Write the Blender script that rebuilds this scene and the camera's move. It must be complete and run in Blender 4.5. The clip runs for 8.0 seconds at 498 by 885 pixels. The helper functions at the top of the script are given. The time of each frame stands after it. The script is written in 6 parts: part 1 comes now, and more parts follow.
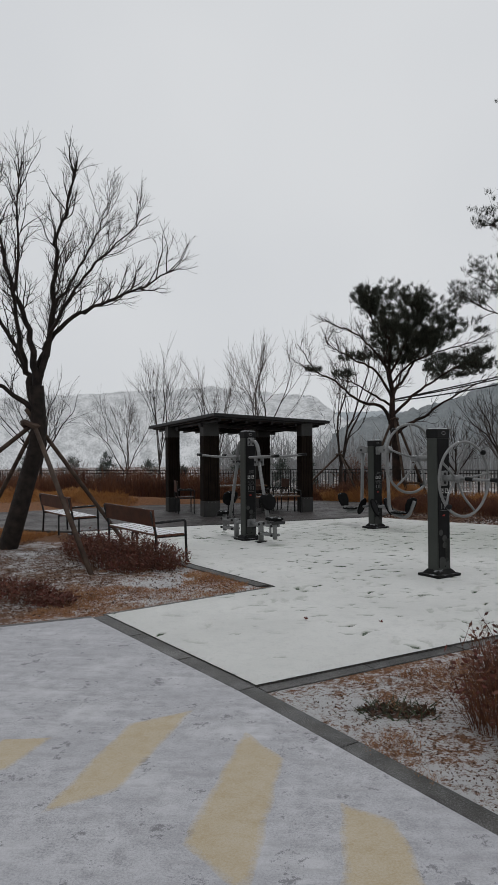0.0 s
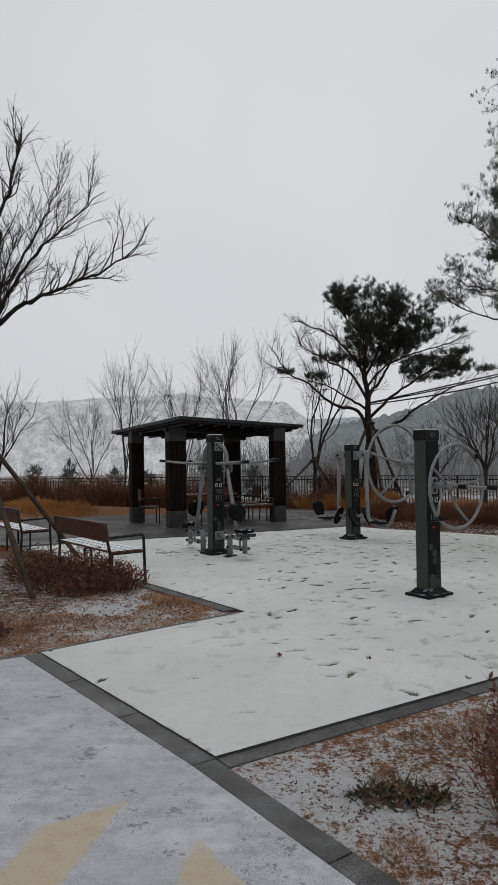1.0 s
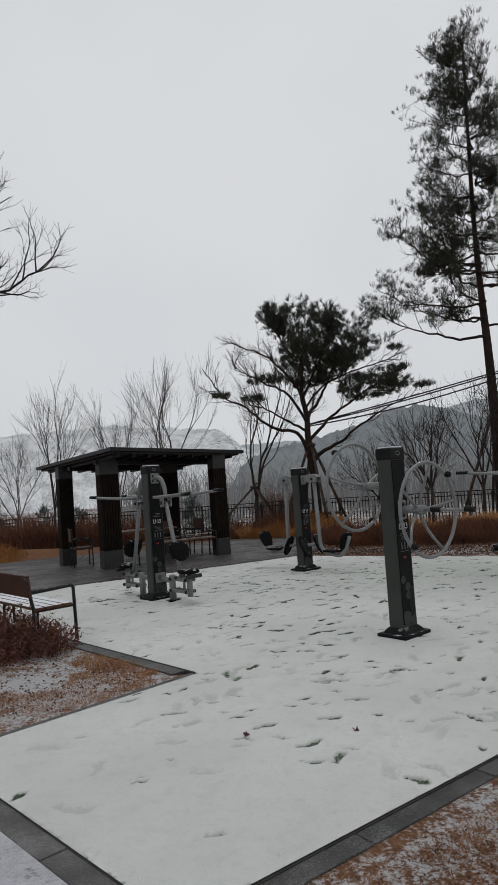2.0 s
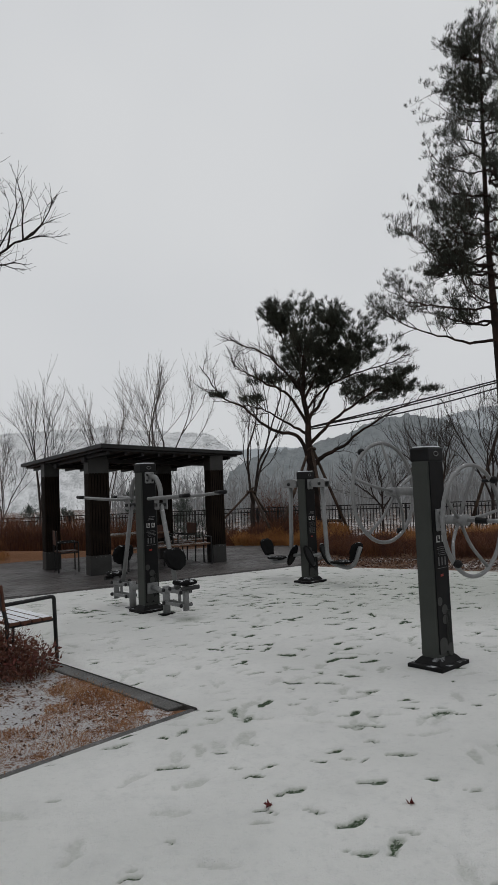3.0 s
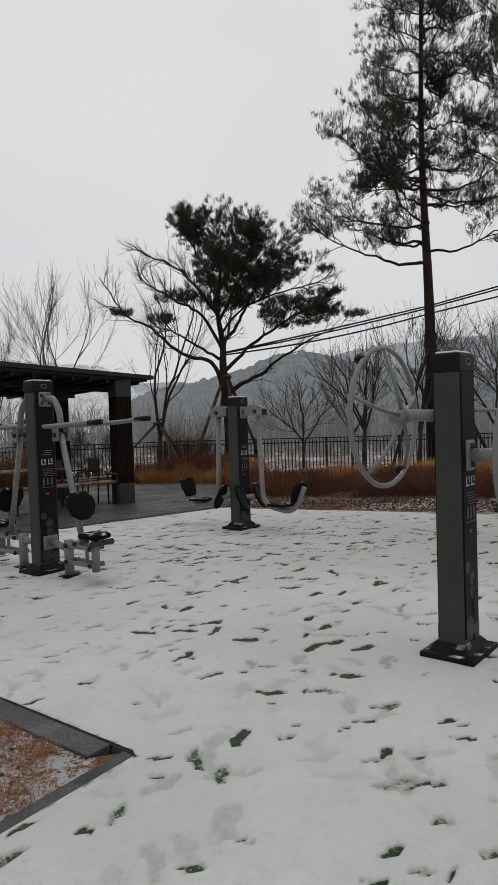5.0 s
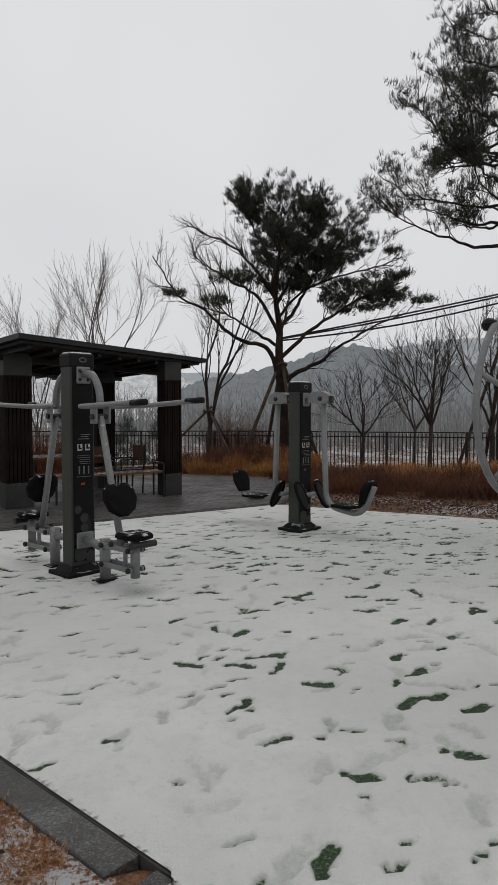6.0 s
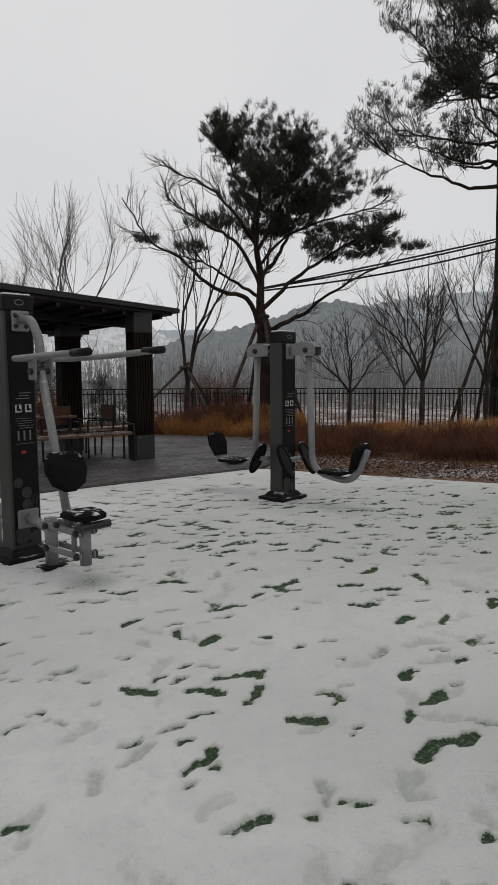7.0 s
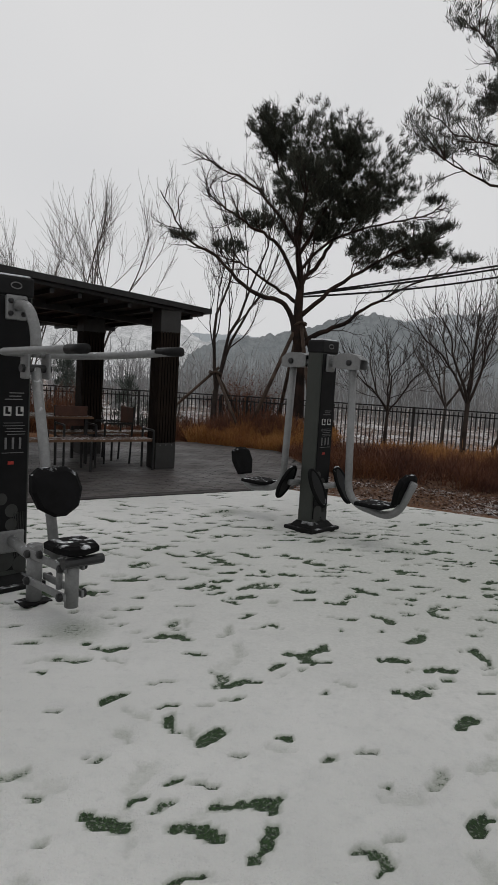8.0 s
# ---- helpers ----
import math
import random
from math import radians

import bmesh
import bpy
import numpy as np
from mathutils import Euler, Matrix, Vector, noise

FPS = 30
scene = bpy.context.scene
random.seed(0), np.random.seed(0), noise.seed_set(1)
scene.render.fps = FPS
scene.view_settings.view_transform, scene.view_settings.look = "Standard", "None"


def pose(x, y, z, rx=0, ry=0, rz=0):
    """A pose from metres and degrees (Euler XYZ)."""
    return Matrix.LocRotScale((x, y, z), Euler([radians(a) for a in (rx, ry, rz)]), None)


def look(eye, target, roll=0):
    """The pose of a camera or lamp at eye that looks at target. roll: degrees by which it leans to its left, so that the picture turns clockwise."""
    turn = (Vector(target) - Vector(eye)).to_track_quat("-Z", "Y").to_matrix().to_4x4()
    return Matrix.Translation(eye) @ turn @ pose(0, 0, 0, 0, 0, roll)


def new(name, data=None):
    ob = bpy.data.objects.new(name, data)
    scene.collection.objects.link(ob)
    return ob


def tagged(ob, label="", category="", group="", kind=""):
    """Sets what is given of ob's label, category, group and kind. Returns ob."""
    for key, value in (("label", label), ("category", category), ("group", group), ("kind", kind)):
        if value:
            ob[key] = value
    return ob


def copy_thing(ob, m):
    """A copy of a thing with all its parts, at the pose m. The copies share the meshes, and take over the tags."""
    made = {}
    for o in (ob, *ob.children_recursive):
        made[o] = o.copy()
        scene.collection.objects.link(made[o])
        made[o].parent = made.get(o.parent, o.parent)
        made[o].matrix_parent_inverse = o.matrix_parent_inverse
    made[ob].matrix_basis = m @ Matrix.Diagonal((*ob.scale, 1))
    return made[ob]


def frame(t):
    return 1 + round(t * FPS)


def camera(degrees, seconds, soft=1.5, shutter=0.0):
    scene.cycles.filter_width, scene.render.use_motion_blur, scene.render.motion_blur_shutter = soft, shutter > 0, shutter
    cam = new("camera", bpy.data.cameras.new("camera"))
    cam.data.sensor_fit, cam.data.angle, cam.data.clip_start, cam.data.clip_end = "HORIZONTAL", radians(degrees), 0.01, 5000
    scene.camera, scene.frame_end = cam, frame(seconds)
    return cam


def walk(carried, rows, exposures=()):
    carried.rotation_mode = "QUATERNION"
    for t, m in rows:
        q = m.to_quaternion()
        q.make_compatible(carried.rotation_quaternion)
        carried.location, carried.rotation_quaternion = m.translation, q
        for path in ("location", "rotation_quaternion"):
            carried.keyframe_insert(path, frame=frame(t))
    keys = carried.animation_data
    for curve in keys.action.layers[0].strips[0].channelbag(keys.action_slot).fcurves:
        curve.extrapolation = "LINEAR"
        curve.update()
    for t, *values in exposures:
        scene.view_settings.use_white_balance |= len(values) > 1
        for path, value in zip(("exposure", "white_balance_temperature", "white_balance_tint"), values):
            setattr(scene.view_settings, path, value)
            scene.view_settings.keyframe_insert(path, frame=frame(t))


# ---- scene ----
cam = camera(40.0, 8.0, 1.1)

PATH = [
    (0, (0.63, 0.393, 1.73), (0.457, 2.385, 1.751), -0.5),
    (0.5, (0.617, 0.907, 1.71), (0.496, 2.903, 1.696), -1.6),
    (1, (0.627, 1.506, 1.704), (0.534, 3.504, 1.744), -0.8),
    (1.5, (0.566, 2.004, 1.746), (0.633, 4.0, 1.848), -5.9),
    (1.7, (0.545, 2.245, 1.744), (0.631, 4.24, 1.853), -4.3),
    (2.8, (0.344, 3.34, 1.725), (0.473, 5.332, 1.844), -3.6),
    (3, (0.324, 3.597, 1.707), (0.456, 5.588, 1.833), -2.4),
    (3.5, (0.268, 4.15, 1.643), (0.497, 6.136, 1.684), -2.3),
    (4, (0.184, 4.67, 1.609), (0.608, 6.622, 1.505), -1.7),
    (4.2, (0.177, 4.902, 1.632), (0.592, 6.858, 1.562), -1.7),
    (5.3, (0.071, 6.016, 1.608), (0.503, 7.967, 1.533), -1.9),
    (5.5, (0.082, 6.267, 1.599), (0.41, 8.239, 1.541), -1.3),
    (6, (0.125, 6.788, 1.558), (0.419, 8.764, 1.463), 0.0),
    (6.5, (0.25, 7.219, 1.513), (0.601, 9.186, 1.436), 1.2),
    (7, (0.356, 7.777, 1.515), (0.695, 9.735, 1.297), -0.4),
    (7.5, (0.376, 8.193, 1.522), (0.68, 10.161, 1.334), -2.0),
    (8, (0.484, 8.677, 1.543), (0.746, 10.65, 1.343), 3.3),
]
walk(cam, [(t, look(eye, target, roll)) for t, eye, target, roll in PATH],
     [(0, -0.05, 6450, 10), (1.0, -0.06, 6450, 10), (1.5, -0.02, 6450, 10), (3.0, -0.12, 6500, 10), (3.5, -0.13, 6500, 10), (4.2, -0.08, 6530, 10),
      (5.5, 0.06, 6600, 11), (6.5, 0.02, 6600, 11), (8.0, -0.02, 6640, 11)])

# ---- light: an overcast winter sky with a weak, very wide sun ----
world = bpy.data.worlds.new("overcast_sky")
scene.world = world
world.use_nodes = True
wn, wl = world.node_tree.nodes, world.node_tree.links
wn.clear()
w_out, w_bg = wn.new("ShaderNodeOutputWorld"), wn.new("ShaderNodeBackground")
w_sky = wn.new("ShaderNodeTexSky")
w_sky.sky_type, w_sky.sun_disc = "NISHITA", False
w_sky.sun_elevation, w_sky.sun_rotation = radians(80), radians(20)
w_sky.dust_density, w_sky.air_density = 4.0, 1.0
w_hsv = wn.new("ShaderNodeHueSaturation")
w_hsv.inputs["Saturation"].default_value = 0.25
w_hsv.inputs["Value"].default_value = 0.5
w_mix = wn.new("ShaderNodeMixRGB")
w_mix.inputs["Fac"].default_value = 0.86
w_coord, w_noise = wn.new("ShaderNodeTexCoord"), wn.new("ShaderNodeTexNoise")
w_noise.inputs["Scale"].default_value = 1.6
w_noise.inputs["Detail"].default_value = 3.0
w_ramp = wn.new("ShaderNodeValToRGB")
w_ramp.color_ramp.elements[0].position, w_ramp.color_ramp.elements[1].position = 0.3, 0.7
w_ramp.color_ramp.elements[0].color = (6.5, 6.72, 7.02, 1)
w_ramp.color_ramp.elements[1].color = (7.45, 7.6, 7.75, 1)
wl.new(w_coord.outputs["Generated"], w_noise.inputs["Vector"])
wl.new(w_noise.outputs["Fac"], w_ramp.inputs["Fac"])
wl.new(w_sky.outputs["Color"], w_hsv.inputs["Color"])
wl.new(w_hsv.outputs["Color"], w_mix.inputs["Color1"])
wl.new(w_ramp.outputs["Color"], w_mix.inputs["Color2"])
wl.new(w_mix.outputs["Color"], w_bg.inputs["Color"])
w_bg.inputs["Strength"].default_value = 0.104
wl.new(w_bg.outputs["Background"], w_out.inputs["Surface"])

sun = new("sun", bpy.data.lights.new("sun", "SUN"))
sun.data.energy, sun.data.angle, sun.data.color = 0.25, radians(30), (1.0, 0.97, 0.92)
sun.matrix_world = look((2.1, 5.8, 35), (0, 0, 0))


# ---- materials ----
def node_material(name):
    m = bpy.data.materials.new(name)
    m.use_nodes = True
    return m, m.node_tree.nodes, m.node_tree.links, m.node_tree.nodes["Principled BSDF"]


def noise_node(n, l, scale, detail=4.0, rough=0.55, coords=None):
    t = n.new("ShaderNodeTexNoise")
    t.inputs["Scale"].default_value, t.inputs["Detail"].default_value = scale, detail
    t.inputs["Roughness"].default_value = rough
    if coords is None:
        coords = n.new("ShaderNodeNewGeometry").outputs["Position"]
    l.new(coords, t.inputs["Vector"])
    return t.outputs["Fac"]


def ramp_node(n, l, fac, low, high, a=(0, 0, 0), b=(1, 1, 1)):
    r = n.new("ShaderNodeValToRGB")
    r.color_ramp.elements[0].position, r.color_ramp.elements[1].position = low, high
    r.color_ramp.elements[0].color, r.color_ramp.elements[1].color = (*a, 1), (*b, 1)
    l.new(fac, r.inputs["Fac"])
    return r.outputs["Color"]


def mix_node(n, l, fac, a, b, kind="MIX"):
    m = n.new("ShaderNodeMixRGB")
    m.blend_type = kind
    for socket, value in zip(("Fac", "Color1", "Color2"), (fac, a, b)):
        if isinstance(value, (int, float)):
            m.inputs[socket].default_value = value
        elif isinstance(value, tuple):
            m.inputs[socket].default_value = (*value, 1)
        else:
            l.new(value, m.inputs[socket])
    return m.outputs["Color"]


def math_node(n, l, kind, a, b=0.0):
    m = n.new("ShaderNodeMath")
    m.operation = kind
    for i, value in enumerate((a, b)):
        if isinstance(value, (int, float)):
            m.inputs[i].default_value = value
        else:
            l.new(value, m.inputs[i])
    return m.outputs[0]


def bump_node(n, l, height, strength, distance, bsdf):
    b = n.new("ShaderNodeBump")
    b.inputs["Strength"].default_value, b.inputs["Distance"].default_value = strength, distance
    l.new(height, b.inputs["Height"])
    l.new(b.outputs["Normal"], bsdf.inputs["Normal"])


def simple(name, a, b, scale, rough=0.6, metal=0.0, bump=0.2, depth=0.004, fine=None, local=False, gloss=0.3):
    """Two tones in patches, a finer grain over them and a fine relief."""
    m, n, l, p = node_material(name)
    coords = n.new("ShaderNodeTexCoord").outputs["Object"] if local else None
    big = noise_node(n, l, scale, coords=coords)
    small = noise_node(n, l, fine or scale * 9, 3.0, 0.7, coords)
    c = mix_node(n, l, ramp_node(n, l, big, 0.35, 0.68), a, b)
    c = mix_node(n, l, 0.35, c, ramp_node(n, l, small, 0.25, 0.75, (0.35, 0.35, 0.35), (1.35, 1.35, 1.35)), "MULTIPLY")
    l.new(c, p.inputs["Base Color"])
    l.new(ramp_node(n, l, small, 0.2, 0.8, (rough - 0.1,) * 3, (min(1, rough + 0.12),) * 3), p.inputs["Roughness"])
    p.inputs["Metallic"].default_value = metal
    p.inputs["Specular IOR Level"].default_value = gloss
    bump_node(n, l, small, bump, depth, p)
    return m


def dusted(name, a, b, scale, rough, metal=0.0, amount=0.5, snow_scale=14.0, local=True, gloss=0.3):
    """A painted or wooden surface whose upward faces hold a thin, patchy dusting of snow."""
    m = simple(name, a, b, scale, rough, metal, 0.15, 0.002, local=local, gloss=gloss)
    n, l, p = m.node_tree.nodes, m.node_tree.links, m.node_tree.nodes["Principled BSDF"]
    base = p.inputs["Base Color"].links[0].from_socket
    sep = n.new("ShaderNodeSeparateXYZ")
    l.new(n.new("ShaderNodeNewGeometry").outputs["Normal"], sep.inputs[0])
    up = ramp_node(n, l, sep.outputs["Z"], 0.55, 0.85)
    patch = ramp_node(n, l, noise_node(n, l, snow_scale), 0.62 - amount * 0.4, 0.78 - amount * 0.4)
    f = math_node(n, l, "MULTIPLY", up, patch)
    l.new(mix_node(n, l, f, base, (0.8, 0.82, 0.84)), p.inputs["Base Color"])
    return m


def snow_material():
    """Thin wet snow; where it is trodden away (attribute 'bare') the green artificial turf shows."""
    m, n, l, p = node_material("plaza_snow")
    att = n.new("ShaderNodeAttribute")
    att.attribute_name = "bare"
    grain, mid, big = noise_node(n, l, 95, 3, 0.7), noise_node(n, l, 11, 4), noise_node(n, l, 0.55, 3)
    patch = math_node(n, l, "MULTIPLY", math_node(n, l, "SUBTRACT", noise_node(n, l, 38, 6, 0.85), 0.5), 1.7)
    rag = math_node(n, l, "MULTIPLY", att.outputs["Fac"], math_node(n, l, "ADD", 0.85, patch))
    bare = ramp_node(n, l, rag, 0.42, 0.5)
    white = mix_node(n, l, ramp_node(n, l, big, 0.35, 0.65), (0.81, 0.81, 0.785), (0.70, 0.705, 0.68))
    white = mix_node(n, l, ramp_node(n, l, mid, 0.5, 0.85, (0, 0, 0), (0.5, 0.5, 0.5)), white, (0.65, 0.66, 0.64))
    white = mix_node(n, l, ramp_node(n, l, noise_node(n, l, 3.3, 6, 0.75), 0.5, 0.72, (0, 0, 0), (0.5, 0.5, 0.5)), white, (0.63, 0.635, 0.62))
    white = mix_node(n, l, ramp_node(n, l, noise_node(n, l, 22, 5, 0.8), 0.54, 0.72, (0, 0, 0), (0.4, 0.4, 0.4)), white, (0.55, 0.56, 0.545))
    slush = ramp_node(n, l, rag, 0.1, 0.46)
    white = mix_node(n, l, slush, white, (0.40, 0.425, 0.37))
    turf = mix_node(n, l, ramp_node(n, l, grain, 0.35, 0.65), (0.004, 0.009, 0.003), (0.032, 0.085, 0.018))
    turf = mix_node(n, l, ramp_node(n, l, noise_node(n, l, 75, 3, 0.7), 0.55, 0.64, (0, 0, 0), (0.6, 0.6, 0.6)), turf, (0.3, 0.33, 0.28))
    l.new(mix_node(n, l, bare, white, turf), p.inputs["Base Color"])
    p.inputs["Roughness"].default_value = 0.75
    h = math_node(n, l, "ADD", math_node(n, l, "MULTIPLY", mid, 1.0), math_node(n, l, "MULTIPLY", grain, 0.6))
    bump_node(n, l, h, 0.9, 0.035, p)
    return m


def path_colour(n, l):
    """Grey concrete under a thin, half-melted and scuffed film of snow: colour and film height."""
    fine, mid, big = noise_node(n, l, 90, 5, 0.8), noise_node(n, l, 9, 6, 0.7), noise_node(n, l, 0.9, 3)
    swept = n.new("ShaderNodeMapping")
    swept.inputs["Rotation"].default_value = (0, 0, radians(-28))
    swept.inputs["Scale"].default_value = (1.0, 4.5, 1.0)
    l.new(n.new("ShaderNodeNewGeometry").outputs["Position"], swept.inputs["Vector"])
    streak = noise_node(n, l, 2.4, 6, 0.7, swept.outputs["Vector"])
    film = math_node(n, l, "ADD", math_node(n, l, "MULTIPLY", mid, 0.45), math_node(n, l, "MULTIPLY", fine, 0.55))
    concrete = mix_node(n, l, ramp_node(n, l, fine, 0.3, 0.7), (0.2, 0.2, 0.215), (0.3, 0.3, 0.315))
    c = mix_node(n, l, ramp_node(n, l, film, 0.4, 0.56), concrete, (0.50, 0.50, 0.525))
    c = mix_node(n, l, ramp_node(n, l, big, 0.3, 0.7, (0, 0, 0), (0.6, 0.6, 0.6)), c, (0.33, 0.33, 0.352))
    c = mix_node(n, l, ramp_node(n, l, noise_node(n, l, 1.7, 5, 0.65), 0.52, 0.68, (0, 0, 0), (0.55, 0.55, 0.55)), c, (0.56, 0.56, 0.58))
    c = mix_node(n, l, ramp_node(n, l, streak, 0.52, 0.66, (0, 0, 0), (0.6, 0.6, 0.6)), c, (0.29, 0.285, 0.30))
    c = mix_node(n, l, ramp_node(n, l, streak, 0.30, 0.44, (0.5, 0.5, 0.5), (0, 0, 0)), c, (0.58, 0.58, 0.60))
    scuff = ramp_node(n, l, noise_node(n, l, 4.5, 7, 0.85), 0.565, 0.61, (0, 0, 0), (0.8, 0.8, 0.8))
    return mix_node(n, l, scuff, c, (0.13, 0.13, 0.14)), film, streak


def path_material():
    m, n, l, p = node_material("path_concrete_with_snow")
    c, film, _ = path_colour(n, l)
    l.new(c, p.inputs["Base Color"])
    p.inputs["Roughness"].default_value = 0.7
    bump_node(n, l, film, 0.4, 0.008, p)
    return m


def paint_material():
    """Faded yellow road paint, worn through at its rim, under the same film of snow."""
    m, n, l, p = node_material("faded_yellow_road_paint")
    under, film, streak = path_colour(n, l)
    fine = noise_node(n, l, 30, 5, 0.75)
    worn = n.new("ShaderNodeAttribute")
    worn.attribute_name = "worn"
    c = mix_node(n, l, ramp_node(n, l, film, 0.38, 0.62), (0.41, 0.31, 0.155), (0.47, 0.40, 0.285))
    c = mix_node(n, l, ramp_node(n, l, noise_node(n, l, 2.7, 6, 0.75), 0.66, 0.72, (0, 0, 0), (0.7, 0.7, 0.7)), c, (0.42, 0.25, 0.07))
    gone = math_node(n, l, "ADD", worn.outputs["Fac"], math_node(n, l, "MULTIPLY", math_node(n, l, "SUBTRACT", fine, 0.5), 0.9))
    gone = ramp_node(n, l, gone, 0.15, 0.72, (0.2, 0.2, 0.2), (1, 1, 1))
    l.new(mix_node(n, l, gone, c, under), p.inputs["Base Color"])
    p.inputs["Roughness"].default_value = 0.7
    bump_node(n, l, film, 0.4, 0.008, p)
    return m


def ground_material():
    """Dead grass, leaf litter and soil with snow lying in patches; 'cover' says how much snow, 'grass' how yellow."""
    m, n, l, p = node_material("winter_ground")
    cov, gra = n.new("ShaderNodeAttribute"), n.new("ShaderNodeAttribute")
    cov.attribute_name, gra.attribute_name = "cover", "grass"
    fine, mid, big = noise_node(n, l, 45, 4, 0.75), noise_node(n, l, 9, 5, 0.65), noise_node(n, l, 1.1, 3)
    soil = mix_node(n, l, ramp_node(n, l, fine, 0.3, 0.7), (0.035, 0.02, 0.013), (0.15, 0.075, 0.038))
    straw = mix_node(n, l, ramp_node(n, l, fine, 0.3, 0.7), (0.09, 0.032, 0.013), (0.43, 0.2, 0.085))
    c = mix_node(n, l, gra.outputs["Fac"], soil, straw)
    f = math_node(n, l, "ADD", math_node(n, l, "MULTIPLY", mid, 0.38), math_node(n, l, "MULTIPLY", fine, 0.55))
    f = math_node(n, l, "ADD", f, math_node(n, l, "MULTIPLY", big, 0.25))
    wide = math_node(n, l, "SUBTRACT", noise_node(n, l, 0.22, 5, 0.7), 0.5)
    f = math_node(n, l, "ADD", f, math_node(n, l, "MULTIPLY", wide, 0.35))
    f = math_node(n, l, "ADD", f, math_node(n, l, "SUBTRACT", cov.outputs["Fac"], 0.5))
    c = mix_node(n, l, ramp_node(n, l, f, 0.585, 0.665), c, (0.66, 0.655, 0.66))
    l.new(c, p.inputs["Base Color"])
    p.inputs["Roughness"].default_value = 0.9
    bump_node(n, l, math_node(n, l, "ADD", mid, fine), 1.0, 0.05, p)
    return m


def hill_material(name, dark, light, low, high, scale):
    """A distant slope, bare woods with snow between them; mist is mixed into both tones."""
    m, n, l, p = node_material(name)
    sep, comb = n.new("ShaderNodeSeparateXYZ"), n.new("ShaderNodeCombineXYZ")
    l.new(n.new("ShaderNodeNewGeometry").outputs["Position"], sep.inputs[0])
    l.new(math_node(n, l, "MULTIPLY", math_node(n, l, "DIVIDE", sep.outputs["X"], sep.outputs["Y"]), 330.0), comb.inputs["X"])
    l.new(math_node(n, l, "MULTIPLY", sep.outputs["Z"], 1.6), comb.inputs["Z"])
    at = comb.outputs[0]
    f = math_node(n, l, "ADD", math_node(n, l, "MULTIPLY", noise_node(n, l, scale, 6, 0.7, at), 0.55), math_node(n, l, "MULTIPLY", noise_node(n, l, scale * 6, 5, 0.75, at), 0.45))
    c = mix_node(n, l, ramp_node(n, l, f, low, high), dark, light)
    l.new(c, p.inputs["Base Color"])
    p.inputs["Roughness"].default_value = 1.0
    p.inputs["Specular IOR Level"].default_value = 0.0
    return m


def varied(name, colours, rough=0.8, drift=0.0, scale=0.9):
    """Small separate pieces (needles, leaves, blades), each island in its own tone."""
    m, n, l, p = node_material(name)
    r = n.new("ShaderNodeValToRGB")
    r.color_ramp.interpolation = "LINEAR"
    while len(r.color_ramp.elements) < len(colours):
        r.color_ramp.elements.new(0.5)
    for i, c in enumerate(colours):
        r.color_ramp.elements[i].position = i / max(1, len(colours) - 1)
        r.color_ramp.elements[i].color = (*c, 1)
    fac = n.new("ShaderNodeNewGeometry").outputs["Random Per Island"]
    if drift:
        wide = ramp_node(n, l, noise_node(n, l, scale, 3), 0.32, 0.68)
        fac = math_node(n, l, "ADD", math_node(n, l, "MULTIPLY", fac, 1 - drift), math_node(n, l, "MULTIPLY", wide, drift))
    l.new(fac, r.inputs["Fac"])
    l.new(r.outputs["Color"], p.inputs["Base Color"])
    p.inputs["Roughness"].default_value = rough
    return m


def paver_material():
    m, n, l, p = node_material("wet_brick_paver")
    rnd = n.new("ShaderNodeObjectInfo").outputs["Random"]
    isl = n.new("ShaderNodeNewGeometry").outputs["Random Per Island"]
    f = math_node(n, l, "FRACT", math_node(n, l, "ADD", rnd, isl))
    c = mix_node(n, l, f, (0.04, 0.036, 0.035), (0.085, 0.074, 0.07))
    c = mix_node(n, l, ramp_node(n, l, noise_node(n, l, 1.3, 4), 0.5, 0.75, (0, 0, 0), (0.55, 0.55, 0.55)), c, (0.11, 0.1, 0.1))
    c = mix_node(n, l, 0.4, c, ramp_node(n, l, noise_node(n, l, 60, 3, 0.7), 0.25, 0.75, (0.5, 0.5, 0.5), (1.3, 1.3, 1.3)), "MULTIPLY")
    l.new(c, p.inputs["Base Color"])
    l.new(ramp_node(n, l, noise_node(n, l, 1.1, 3), 0.4, 0.7, (0.45,) * 3, (0.75,) * 3), p.inputs["Roughness"])
    return m


def frosted_granite():
    """Wet speckled granite with a little frost in its pores."""
    m = simple("wet_granite_kerb", (0.026, 0.025, 0.023), (0.07, 0.066, 0.06), 2.2, 0.4, 0, 0.5, 0.005, 140)
    n, l, p = m.node_tree.nodes, m.node_tree.links, m.node_tree.nodes["Principled BSDF"]
    base = p.inputs["Base Color"].links[0].from_socket
    fleck = math_node(n, l, "ADD", math_node(n, l, "MULTIPLY", noise_node(n, l, 110, 4, 0.8), 0.7), math_node(n, l, "MULTIPLY", noise_node(n, l, 4, 4), 0.3))
    l.new(mix_node(n, l, ramp_node(n, l, fleck, 0.5, 0.62, (0, 0, 0), (0.42, 0.42, 0.42)), base, (0.4, 0.4, 0.41)), p.inputs["Base Color"])
    return m


